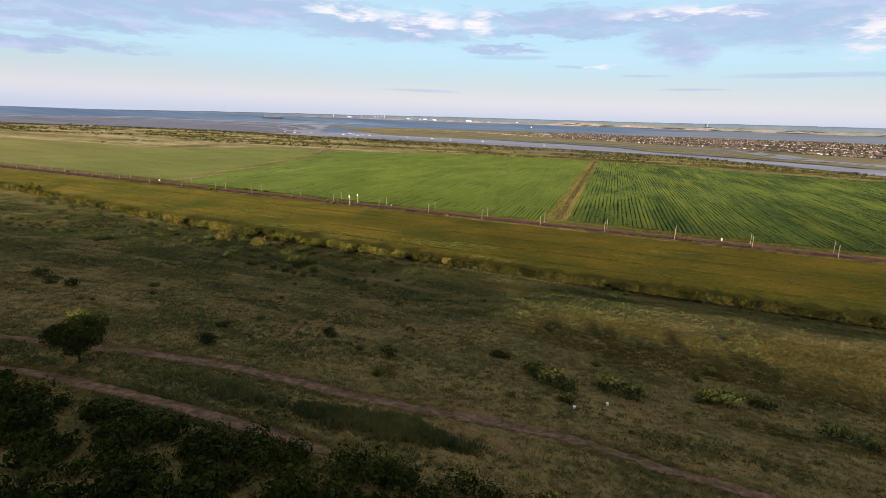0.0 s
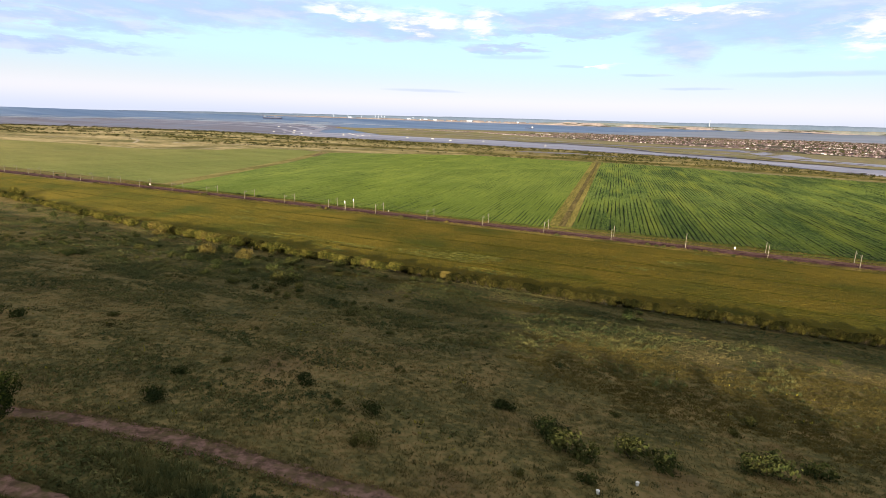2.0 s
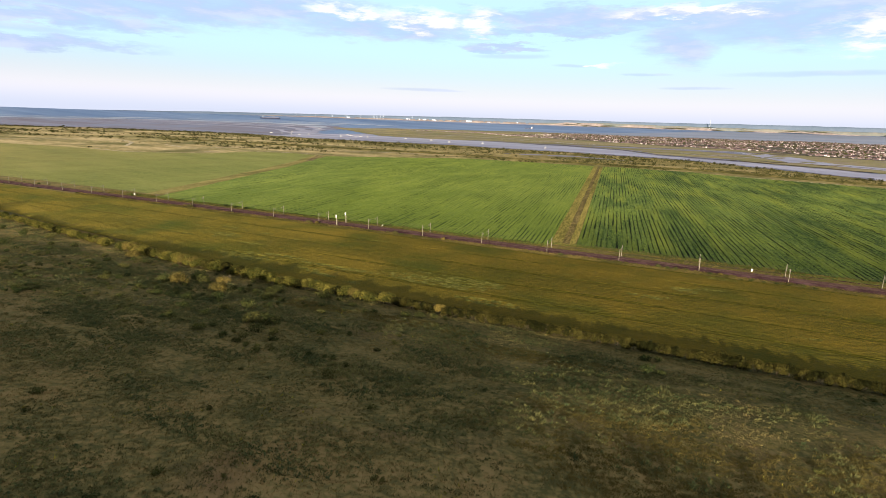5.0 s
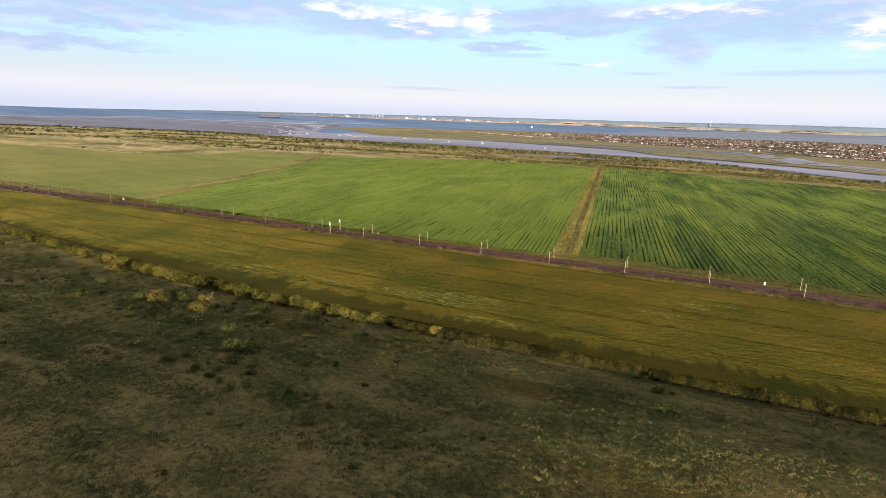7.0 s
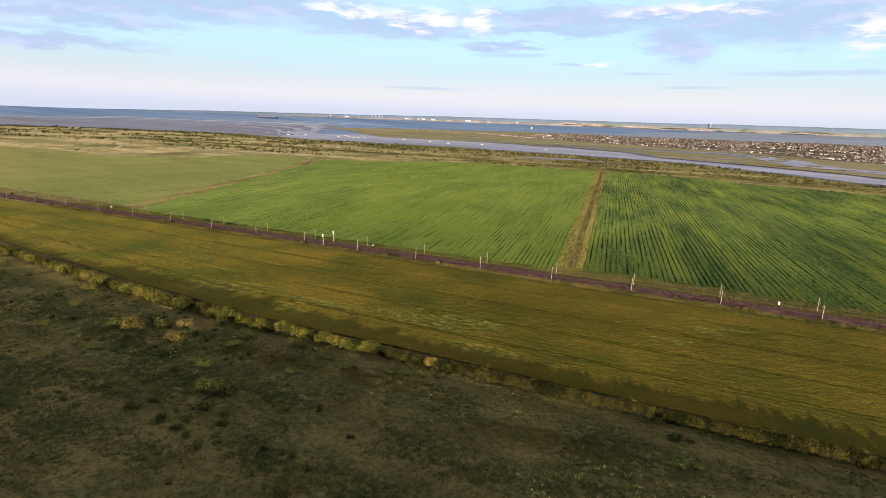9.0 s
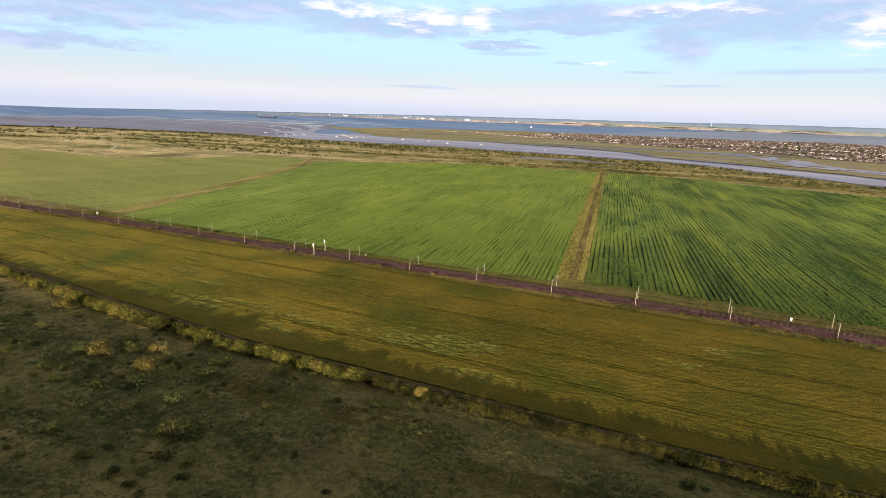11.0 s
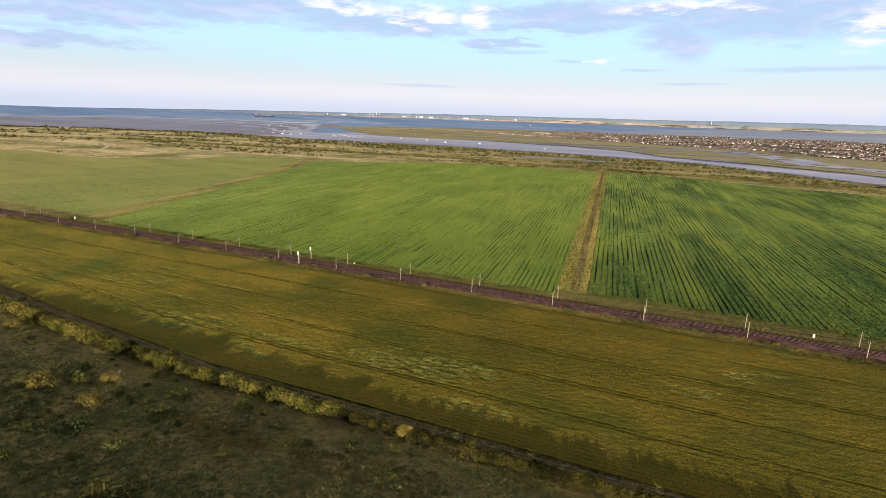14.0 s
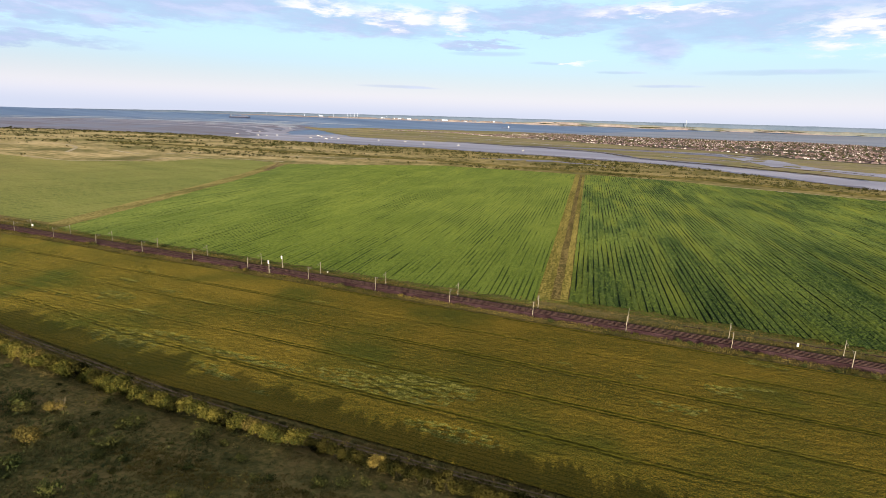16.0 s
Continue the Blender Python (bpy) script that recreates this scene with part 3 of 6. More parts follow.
# pale sheets of shallow water at the outer edge of the flats, sheen in colour
for _k, (_v, _w, _a0, _a1) in enumerate(((1.02, 560, 0, 36), (1.3, 200, 4, 36), (0.84, 120, 8, 44), (0.7, 50, 0, 34), (1.6, 420, 0, 40))):
    _a, _b = resample(MUD_NEAR, 60)[_a0:_a1], resample(MUD_FAR, 60)[_a0:_a1]
    _m = _a * (1 - _v) + _b * _v
    ribbon("tidal_sheet", (_m - (0, _w / 2)).tolist(), (_m + (0, _w / 2)).tolist(), 90, 4, 1.2, M_SHEEN, "pale sheet of shallow water beyond the mudflat", ragged=200, seed=90 + _k)
ISLAND_NEAR = [(-2600, 3650), (-1788, 2784), (-1426, 2389), (-1144, 2320), (-927, 2316)] + [(a, b - 12) for a, b in CHANNEL_FAR[5:]]
ISLAND_FAR = [(-2674, 3763), (-2439, 3876), (-2548, 4410), (-1966, 5108), (-1593, 5700), (-961, 5500), (-426, 5268), (39, 5589), (500, 5630), (1045, 6284), (1424, 5992),
              (1700, 5655), (2600, 4600)]
ribbon("island", ISLAND_NEAR, ISLAND_FAR, 160, 60, 1.0, M_SALT, "low green salt marsh island behind the creek", ragged=40, seed=8)
# sheet of paler water where the estuary reflects more sky
_n = ISLAND_FAR[4:]
_f = [(a + (c - a) * min(1.0, i / 4) ** 3, b + (e - b) * min(1.0, i / 4) ** 3) for i, ((a, b), (c, e)) in enumerate(zip(_n, outward(_n, 40000)))]
ribbon("estuary_pale_reach", _n, _f, 160, 40, 0.6, M_PALE_WATER, "paler reach of the wide estuary with sky reflection in its colour", power=3.0)
C2_NEAR = [(-90, 2440), (60, 2420), (141, 2370), (171, 2105), (204, 1918), (222, 1790), (265, 1770), (317, 1721), (383, 1654), (640, 1440)]
C2_FAR = [(-90, 2455), (60, 2480), (147, 2468), (215, 2389), (266, 2224), (299, 2122), (308, 1949), (342, 1846), (414, 1779), (700, 1560)]
ribbon("creek", C2_NEAR, C2_FAR, 120, 8, 1.5, M_SILT, "narrow tidal creek through the salt marsh", ragged=40, seed=12)
for _k, (_a, _b, _c, _d) in enumerate(((215, 2060, 60, 40), (240, 2190, 50, 60), (275, 1860, 45, 34), (185, 2300, 60, 50), (330, 1772, 50, 18))):
    _u = np.linspace(0, 1, 12)
    _h = _d * np.sin(_u * math.pi) ** 0.7
    ribbon("marsh_islet", np.stack([_a - _c / 2 + _c * _u, _b - _h], -1).tolist(), np.stack([_a - _c / 2 + _c * _u, _b + _h], -1).tolist(), 30, 5, 1.9, M_SALT, "small island of salt marsh in the creek", ragged=26, seed=110 + _k)
ribbon("marsh_mud", [(-640, 2309), (-413, 2315), (-205, 2370), (-3, 2350), (173, 2190)], [(-640, 2335), (-413, 2400), (-205, 2450), (-3, 2500), (181, 2440)], 90, 6, 1.3, M_MUD, "bare grey mud flat in the salt marsh", ragged=70, seed=17)
ribbon("creek_mud", [(a, b - 4) for a, b in CHANNEL_FAR[4:13]], [(a, b + 45) for a, b in CHANNEL_FAR[4:13]], 80, 5, 1.3,
       M_MUD, "strip of bare grey mud along the creek", ragged=50, seed=14)


# dark colour for mud; along the creek it also paints the bank's shade
M_BANK = material("dark_bank_mud_and_shade", ((0.035, 0.030, 0.026), (0.06, 0.05, 0.043), (0.09, 0.075, 0.062)), 0.02, 0.2, bump=0.3)
ribbon("creek_bank", [(a, b - 10) for a, b in CHANNEL_FAR[5:16]], [(a, b + 8) for a, b in CHANNEL_FAR[5:16]], 160, 4, 1.7, M_BANK, "dark strip of mud and painted bank shade at the marsh edge", ragged=24, seed=51)
for _k, (_a, _b, _c) in enumerate(((-900, 2700, 500), (-420, 2560, 700), (-60, 2060, 380), (150, 1800, 260), (-1350, 3000, 600), (60, 2500, 420))):
    _u = np.linspace(0, 1, 30)
    _line = np.stack([_a + _c * _u, _b - 0.32 * _c * _u + 26 * np.sin(_u * 15 + _k) + 14 * np.sin(_u * 37)], -1)
    ribbon("salt_marsh_gully", (_line - (0, 7)).tolist(), (_line + (0, 8)).tolist(), 60, 3, 1.6, M_BANK if _k % 2 else M_SILT, "winding gully through the salt marsh", ragged=14, seed=70 + _k)


def crop_field(name, mat, label, a_range, p_range, da, dp, inside, height, dz=0.12):
    """A field of rows that run with the margin strip. a is constant along a row."""
    a = np.arange(a_range[0], a_range[1] + da, da)
    p = np.concatenate([np.arange(p_range[0], p_range[0] + 190, 1.5), np.arange(p_range[0] + 190, p_range[1] + dp, dp)])
    A, P = np.meshgrid(a, p, indexing="ij")
    S = A - ROW * (P - 429)
    co, _ = lie(S, P, 0)
    co[..., 2] += dz + height(A, P)
    f = grid_faces(len(a), len(p))
    mid = inside(A, P).reshape(-1)[f].all(axis=1)
    f = f[mid]
    used = np.unique(f)
    back = np.full(A.size, -1)
    back[used] = np.arange(len(used))
    ob = new(name, mesh_from(name, co.reshape(-1, 3)[used], back[f], mat))
    return tagged(ob, label, kind="structure")


def top_p(A, P):
    S = A - ROW * (P - 429)
    return np.interp(S, [-1500, -1195, -1117, -1061, -981, -921, -935 + 20, -822, -718, -552, -477, -334, -201, -117, -18, 68, 183, 261, 500],
                     [760, 801, 783, 787, 836, 881, 989, 1026, 1000, 1130, 1190, 1201, 1201, 1207, 1193, 1149, 1124, 1101, 1060])


def left_a(P):
    return np.interp(P, [415, 421, 514, 627, 734, 869, 1010], [-488, -489.6, -513, -541, -568, -608, -655])


def rows_h(amp, wid, seed):
    def h(A, P):
        r = fbm(A / wid, P / 90, seed, 3)
        fine = noise2(A / 1.1, P / 3.5, seed + 2)
        clump = np.random.default_rng(seed).random(A.shape)
        return amp * (np.abs(r - 0.5) * 2.0 + 0.35 * fine + 0.38 * clump)
    return h


crop_field("crop_field_right", M_CROP_RIGHT, "dark green row crop with uneven streaks", (-85.5, 420), (406, 1210), 0.9, 4.0,
           lambda A, P: (P < top_p(A, P)) & (P > np.interp(A, [-85, -30, 0, 20, 60], [412, 413.5, 411.5, 409.5, 408]) + 2.2 * noise2(A / 3, A * 0, 3)), rows_h(1.1, 2.6, 21))
crop_field("crop_field_middle", M_CROP_MID, "bright green row crop field", (-660, -104), (401, 1210), 0.95, 4.5,
           lambda A, P: (P < top_p(A, P)) & (A > left_a(P)) & (P > 403 + 3 * noise2(A / 4, A * 0, 4)), rows_h(0.7, 2.4, 33))
crop_field("crop_field_left", M_CROP_LEFT, "pale grey green crop field", (-1500, -490), (414, 1060), 3.0, 9.0,
           lambda A, P: (P < top_p(A, P)) & (A < left_a(P) - 14) & (P > 416), rows_h(0.22, 6.0, 41))


M_MARGIN_DITCH = material("brown_ditch_weeds", ((0.072, 0.058, 0.020), (0.130, 0.100, 0.034), (0.210, 0.160, 0.060)), 0.1, 0.8, bump=0.8, grain=0.6, stretch=(1.0, 0.25, 1.0), turn=14.47, spot_col=(0.045, 0.05, 0.015), spot_scale=0.12, spot_lo=0.58)


def margin(name, a0, a1, p0, p1, n, m, mat, label, dz, dip=0.0, seed=0):
    p = np.linspace(p0, p1, n)
    v = np.linspace(0, 1, m)
    wob = (fbm(p / 14, p * 0, seed) - 0.5) * 1.6
    A = a0 + (a1 - a0) * v[None] + wob[:, None]
    P = np.repeat(p[:, None], m, 1)
    S = A - ROW * (P - 429)
    co, _ = lie(S, P, 0)
    co[..., 2] += dz + 0.25 * fbm(A / 2, P / 6, seed + 3) - dip * np.sin(v * math.pi)[None]
    ob = new(name, mesh_from(name, co.reshape(-1, 3), grid_faces(n, m)[:, ::-1], mat))
    return tagged(ob, label, kind="structure")


margin("field_margin", -105, -86, 412, 1204, 260, 18, M_STRIP, "dry brown grass strip between the two green fields", 0.1, seed=2)
margin("margin_ditch", -95.5, -90.5, 414, 1200, 260, 9, M_MARGIN_DITCH, "brown overgrown ditch along the grass strip", 0.5, dip=0.08, seed=5)


def barley():
    s = np.concatenate([np.arange(-760, -340, 4.0), np.arange(-340, 110, 0.9), np.arange(110, 470, 6.0)])
    p = np.arange(252, 373, 0.62)
    S, P = np.meshgrid(s, p, indexing="ij")
    low = np.interp(s, [-760, -562, -490, -420, -340, -290, -240, -190, -140, 80, 470], [340, 295, 286, 275, 267.5, 260.6, 255.8, 251.2, 249.8, 252.4, 254.5])[:, None]
    P = np.maximum(P, low)
    co, _ = lie(S, P, 0)
    # tramlines in pairs along the field, the lowest one bending with the hedge
    head = np.interp(s, [-760, -562, -440, -353, -270, -197, -102, 470], [366, 320, 300, 288.8, 281.5, 276.4, 276.2, 279])[:, None]
    w = 1.2 * (fbm(S / 120, S * 0, 6) - 0.5)
    tram = sum(np.exp(-((P + w - head - o) / 0.36) ** 2) for o in (-1.0, 1.0))
    k = (P + w - 288.0) % 24.0
    tram = np.maximum(tram, (P > head + 8) * (np.exp(-((k - 11.0) / 0.36) ** 2) + np.exp(-((k - 13.0) / 0.36) ** 2)))
    lodged = np.clip((fbm(S / 30 + 0.4 * P / 30, P / 9, 17, 4) - 0.74) * 8, 0, 1)
    for cs, cp, ws, wp in ((-246, 275, 22, 9), (-228, 285, 16, 3), (-130, 284, 32, 8), (-112, 291, 18, 9), (-185, 281, 30, 3), (-330, 300, 16, 2.5), (-298, 312, 14, 5), (-268, 300, 10, 2), (-95, 266, 18, 5)):
        lodged = np.maximum(lodged, np.clip(1.6 * (1.15 - ((S - cs) / ws) ** 2 - ((P - cp) / wp) ** 2) * (fbm(S / 5, P / 2.2, 27, 3) + 0.15), 0, 1))
    h = 0.75 + 0.34 * (fbm(S / 2.6, P / 1.5, 3, 3) - 0.5) - 0.28 * tram - lodged * (0.25 + 0.5 * (noise2(S / 2.3, P / 1.0, 9) - 0.5))
    # thin and low at the edge by the track
    h = h * (0.2 + 0.8 * np.clip((P - low) / 3.0, 0, 1)) + 0.05
    h += 0.22 * (np.random.default_rng(2).random(h.shape) - 0.5)
    co[..., 2] += np.maximum(h, 0.04)
    ob = new("barley_field", mesh_from("barley_field", co.reshape(-1, 3), grid_faces(len(s), len(p)), M_BARLEY))
    for mt in (M_TRAM, M_LODGED):
        ob.data.materials.append(mt)
    mi = np.where(tram > 0.80, 1, np.where((lodged > 0.35) & (noise2(S / 1.5, P / 0.9, 44) > 0.42), 2, 0))[:-1, :-1].reshape(-1)
    ob.data.polygons.foreach_set("material_index", mi.astype(np.int32))
    tagged(ob, "golden green ripening barley field with wheel tracks", kind="structure")
    return smooth(ob)


barley()
TRACK = [(-620, 300), (-480, 279), (-400, 268), (-340, 264), (-300, 258.3), (-240, 253.3), (-191, 248.6), (-143, 247), (-105, 248), (-66, 248.8), (0, 249.5), (120, 251), (460, 252)]
for _o, _w in ((-0.75, 0.34), (0.95, 0.34)):
    ribbon("farm_track", [(s, p + _o - _w) for s, p in TRACK], [(s, p + _o + _w) for s, p in TRACK], 420, 4, 0.16, M_TRACK, "bare earth wheel track beside the hedgerow", ragged=0.7, seed=int(5 + _o))

# ---------------------------------------------------------------- railway
S0, S1 = -1500.0, 520.0


def rail_bed():
    prof = [(381.0, 0.02), (382.2, 0.30), (383.6, 0.7), (384.3, 1.0), (391.7, 1.0), (392.4, 0.7), (393.8, 0.30), (395.0, 0.02)]
    s = np.linspace(S0, S1, 420)
    v = np.array([[(*world_xy(a, p + 0.25 * (noise2(a / 4, p, 3) - 0.5)), z + 0.06 * noise2(a / 2, p, 2)) for p, z in prof] for a in s])
    ob = new("railway_bed", mesh_from("railway_bed", v.reshape(-1, 3), grid_faces(len(s), len(prof)), M_BALLAST))
    tagged(ob, "purple brown stone ballast bed of a double track railway", kind="structure")


rail_bed()


def box(bm, cx, cy, cz, dx, dy, dz, turn=0.0):
    r = bmesh.ops.create_cube(bm, size=1.0)
    bmesh.ops.transform(bm, matrix=Matrix.Translation((cx, cy, cz)) @ Matrix.Rotation(turn, 4, "Z") @ Matrix.Diagonal((dx, dy, dz, 1)), verts=r["verts"])


def tube(bm, a, b, r1, r2=None, seg=6):
    a, b = Vector(a), Vector(b)
    d = b - a
    m = Matrix.Translation((a + b) / 2) @ d.to_track_quat("Z", "Y").to_matrix().to_4x4()
    bmesh.ops.create_cone(bm, cap_ends=True, segments=seg, radius1=r1, radius2=r1 if r2 is None else r2, depth=d.length, matrix=m)


ANG = math.atan2(UY, UX)


def tracks():
    for pc in (386.3, 389.7):
        t = tagged(new("railway_track"), "rusty steel rails on weathered concrete sleepers", "railway track", "pair of tracks")
        t.location = (*world_xy(0, pc), 1.0)
        t.rotation_euler = (0, 0, ANG)
        for off in (-0.76, 0.76):
            bm = bmesh.new()
            box(bm, (S0 + S1) / 2, off, 0.24, S1 - S0, 0.07, 0.16)
            part("rail", bm, M_RAIL, t)
        me = None
        near = [s for s in np.arange(-230, 60, 1.95)][:148]
        bm = bmesh.new()
        box(bm, 0, 0, 0.09, 0.28, 2.5, 0.16)
        for i, s in enumerate(near):
            if me is None:
                me = part("sleeper", bm, M_SLEEPER, t)
                me.location = (s, 0, 0)
                continue
            o = new("sleeper", me.data)
            o.parent = t
            o.location = (s, 0, 0)
        bm = bmesh.new()
        for s in list(np.arange(-700, -231, 1.95)) + list(np.arange(60, 400, 1.95)):
            box(bm, float(s), 0, 0.09, 0.28, 2.5, 0.16)
        tagged(part("sleeper_run", bm, M_SLEEPER, t), kind="stuff")


tracks()


def mast_near(h=7.7, arm=1):
    """A catenary mast with its cantilever, which reaches over its track along local y."""
    t = tagged(new("catenary_mast"), "slender pale grey steel overhead line mast with cantilever arm", "railway mast", "masts along the railway")
    bm = bmesh.new()
    for dx in (-0.085, 0.085):
        box(bm, dx * 1.3, 0, h / 2, 0.04, 0.25, h)
    box(bm, 0, 0, h / 2, 0.21, 0.04, h)
    part("post", bm, M_MAST, t)
    bm = bmesh.new()
    box(bm, 0, 0, 0.2, 0.8, 0.8, 0.5)
    part("footing", bm, M_SLEEPER, t, "concrete footing")
    bm = bmesh.new()
    tube(bm, (0, 0, h - 1.9), (0, arm * 3.4, h - 0.9), 0.075)
    tube(bm, (0, 0, h - 0.5), (0, arm * 3.1, h - 0.95), 0.065)
    tube(bm, (0, arm * 1.2, h - 1.55), (0, arm * 3.6, h - 2.0), 0.055)
    arm_ob = part("cantilever", bm, M_MAST, t, "thin grey steel cantilever arm")
    for y, z in ((0.35, h - 1.8), (0.3, h - 0.55)):
        bm = bmesh.new()
        tube(bm, (0, arm * y, z), (0, arm * (y + 0.35), z + 0.05), 0.09)
        part("insulator", bm, M_SHIP, arm_ob)
    return t


MASTS = [-7.2 - 44.6 * k for k in range(-9, 24)]
_m1, _m2 = mast_near(), mast_near(arm=-1)
for i, s in enumerate(MASTS):
    for src, pc in ((_m1, 382.0), (_m2, 394.4)):
        x, y = world_xy(s, pc)
        m = pose(x, y, 0.35, 0, 0, math.degrees(ANG))
        if i == 0:
            src.matrix_basis = m
        else:
            copy_thing(src, m)


def wires():
    for pc in (386.3, 389.7):
        t = tagged(new("overhead_line"), "thin dark overhead contact and catenary wires", "overhead wire", "wires over the railway")
        t.location = (*world_xy(0, pc), 0)
        t.rotation_euler = (0, 0, ANG)
        for nm, hi, lo in (("contact_wire", 6.0, 6.0), ("catenary_wire", 7.2, 6.3)):
            bm = bmesh.new()
            for a, b in zip(MASTS[1:], MASTS[:-1]):
                pts = [Vector((a + (b - a) * u, 0, lo + (hi - lo) * (2 * u - 1) ** 2)) for u in np.linspace(0, 1, 6)]
                for q, r in zip(pts[:-1], pts[1:]):
                    tube(bm, q, r, 0.012, seg=3)
            part(nm, bm, M_WIRE, t)


wires()


def signal(s, p):
    t = tagged(new("railway_signal"), "tall railway signal with white painted backboard", "railway signal", "pair of signals")
    t.location = (*world_xy(s, p), 0.35)
    t.rotation_euler = (0, 0, ANG)
    bm = bmesh.new()
    tube(bm, (0, 0, 0), (0, 0, 7.6), 0.22, 0.18, 8)
    part("post", bm, M_MAST, t)
    bm = bmesh.new()
    box(bm, -0.15, -0.25, 6.9, 1.1, 0.25, 2.1)
    bmesh.ops.bevel(bm, geom=bm.edges[:], offset=0.06, segments=1, affect="EDGES")
    board = part("backboard", bm, M_HULL, t, "white backboard")
    for z in (6.2, 6.8, 7.4):
        bm = bmesh.new()
        tube(bm, (-0.3, -0.3, z), (-0.75, -0.3, z), 0.16)
        part("lamp_hood", bm, M_SHIP, board)
    bm = bmesh.new()
    for x in (0.35, 0.6):
        tube(bm, (x, 0.1, 0), (x, 0.1, 5.6), 0.03, seg=4)
    for z in np.arange(0.4, 5.6, 0.4):
        tube(bm, (0.35, 0.1, float(z)), (0.6, 0.1, float(z)), 0.02, seg=4)
    part("ladder", bm, M_MAST, t)


signal(-258.4, 381.8)
signal(-259.0, 395.0)

# ---------------------------------------------------------------- plants
def leaf_arrays(rng, centres, radii, n, size, squash=0.8, out=0.6):
    """Small leaf sprays on and in a set of lobes; returns quads."""
    centres, radii = np.asarray(centres, float), np.asarray(radii, float)
    w = radii ** 2
    k = rng.choice(len(radii), n, p=w / w.sum())
    d = rng.normal(size=(n, 3))
    d /= np.linalg.norm(d, axis=1)[:, None]
    r = radii[k] * (0.62 + 0.45 * rng.random(n) ** 0.6)
    c = centres[k] + d * r[:, None] * np.array([1, 1, squash])
    nrm = d * out + rng.normal(size=(n, 3)) * 0.5
    nrm /= np.linalg.norm(nrm, axis=1)[:, None]
    t = np.cross(nrm, rng.normal(size=(n, 3)))
    t /= np.linalg.norm(t, axis=1)[:, None]
    b = np.cross(nrm, t)
    L = (size * (0.6 + 0.8 * rng.random(n)))[:, None]
    W = L * (0.45 + 0.25 * rng.random(n))[:, None]
    q = np.stack([c - t * L * 0.5, c + b * W * 0.5 + nrm * L * 0.12, c + t * L * 0.5, c - b * W * 0.5 + nrm * L * 0.12], 1)
    return q


def quads_mesh(name, q, mat):
    n = len(q)
    return mesh_from(name, q.reshape(-1, 3), np.arange(n * 4).reshape(n, 4), mat)


def stems(bm, rng, n, h, spread, r):
    for i in range(n):
        a = rng.random() * 6.28
        foot = Vector((math.cos(a), math.sin(a), 0)) * spread * 0.15
        kink = foot + Vector((math.cos(a) * spread * 0.3, math.sin(a) * spread * 0.3, h * 0.5))
        tip = kink + Vector((math.cos(a + 0.5) * spread * 0.35, math.sin(a + 0.5) * spread * 0.35, h * 0.4))
        tube(bm, foot - Vector((0, 0, 0.25)), kink, r, r * 0.7, 5)
        tube(bm, kink, tip, r * 0.7, r * 0.3, 4)


def bush(seed, h, w, n, size, mat, label, group, name="bush", lobes=7, category="bush"):
    rng = np.random.default_rng(seed)
    t = tagged(new(name), label, category, group)
    ang = rng.random(lobes) * 6.28
    rad = rng.random(lobes) ** 0.6 * w * 0.32
    rr = w * (0.20 + 0.13 * rng.random(lobes))
    zz = np.minimum(rr * 0.8 + rng.random(lobes) * (h - 1.5 * rr.mean()), h - rr * 0.75)
    c = np.stack([np.cos(ang) * rad, np.sin(ang) * rad, np.maximum(zz, 0.25)], -1)
    q = np.concatenate([leaf_arrays(rng, c, rr, n, size, out=1.2), leaf_arrays(rng, c, rr * 0.7, n // 6, size * 2.6, out=1.5)])
    q[..., 2] = np.maximum(q[..., 2], 0.03 + 0.2 * rng.random((len(q), 1)))
    ob = new("foliage", quads_mesh("foliage", q, mat))
    ob.parent = t
    bm = bmesh.new()
    stems(bm, rng, 3, h * 0.75, w * 0.5, 0.05 * h / 2.5)
    part("branchwork", bm, M_BARK, t)
    t.location = (0, 0, -500)
    return t


def in_view(s, p):
    x, y = world_xy(s, p)
    return np.abs(x) < 0.91 * (y + 14)


def place(src, s, p, scale=1.0, turn=None):
    v, k = spot(s, p)
    rot = random.random() * 360 if turn is None else turn
    m = pose(v.x, v.y, v.z - 0.05, 0, 0, rot)
    sc = Vector((scale * k,) * 3)
    if src.name not in USED:
        USED.add(src.name)
        src.matrix_basis = m
        src.scale = sc
        return src
    o = copy_thing(src, m)
    o.scale = sc
    return o


USED = set()
random.seed(4)
HEDGE = [bush(50 + i, 3.7 + 0.25 * (i % 3), 4.9, 1050, 0.33, M_LEAF, "clipped hawthorn hedgerow bush with sunlit yellow green leaves", "bushes along the hedgerow", "hedge_bush") for i in range(5)]
HEDGE_DARK = [bush(64 + i, 3.7 + 0.25 * i, 4.8, 1000, 0.32, M_LEAF_OLIVE, "hedgerow bush with shade put into its dark olive leaves", "bushes along the hedgerow", "hedge_bush") for i in range(3)]
HEDGE_GOLD = bush(61, 3.9, 4.8, 1000, 0.32, M_LEAF_GOLD, "rusty brown hedgerow bush beside the farm track", "bushes along the hedgerow", "hedge_bush")
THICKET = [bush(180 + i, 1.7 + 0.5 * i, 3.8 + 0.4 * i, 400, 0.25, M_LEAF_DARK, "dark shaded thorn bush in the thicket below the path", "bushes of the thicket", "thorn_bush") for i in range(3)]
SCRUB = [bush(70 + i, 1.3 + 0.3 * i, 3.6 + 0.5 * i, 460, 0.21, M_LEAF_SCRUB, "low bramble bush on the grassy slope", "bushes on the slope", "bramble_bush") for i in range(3)]
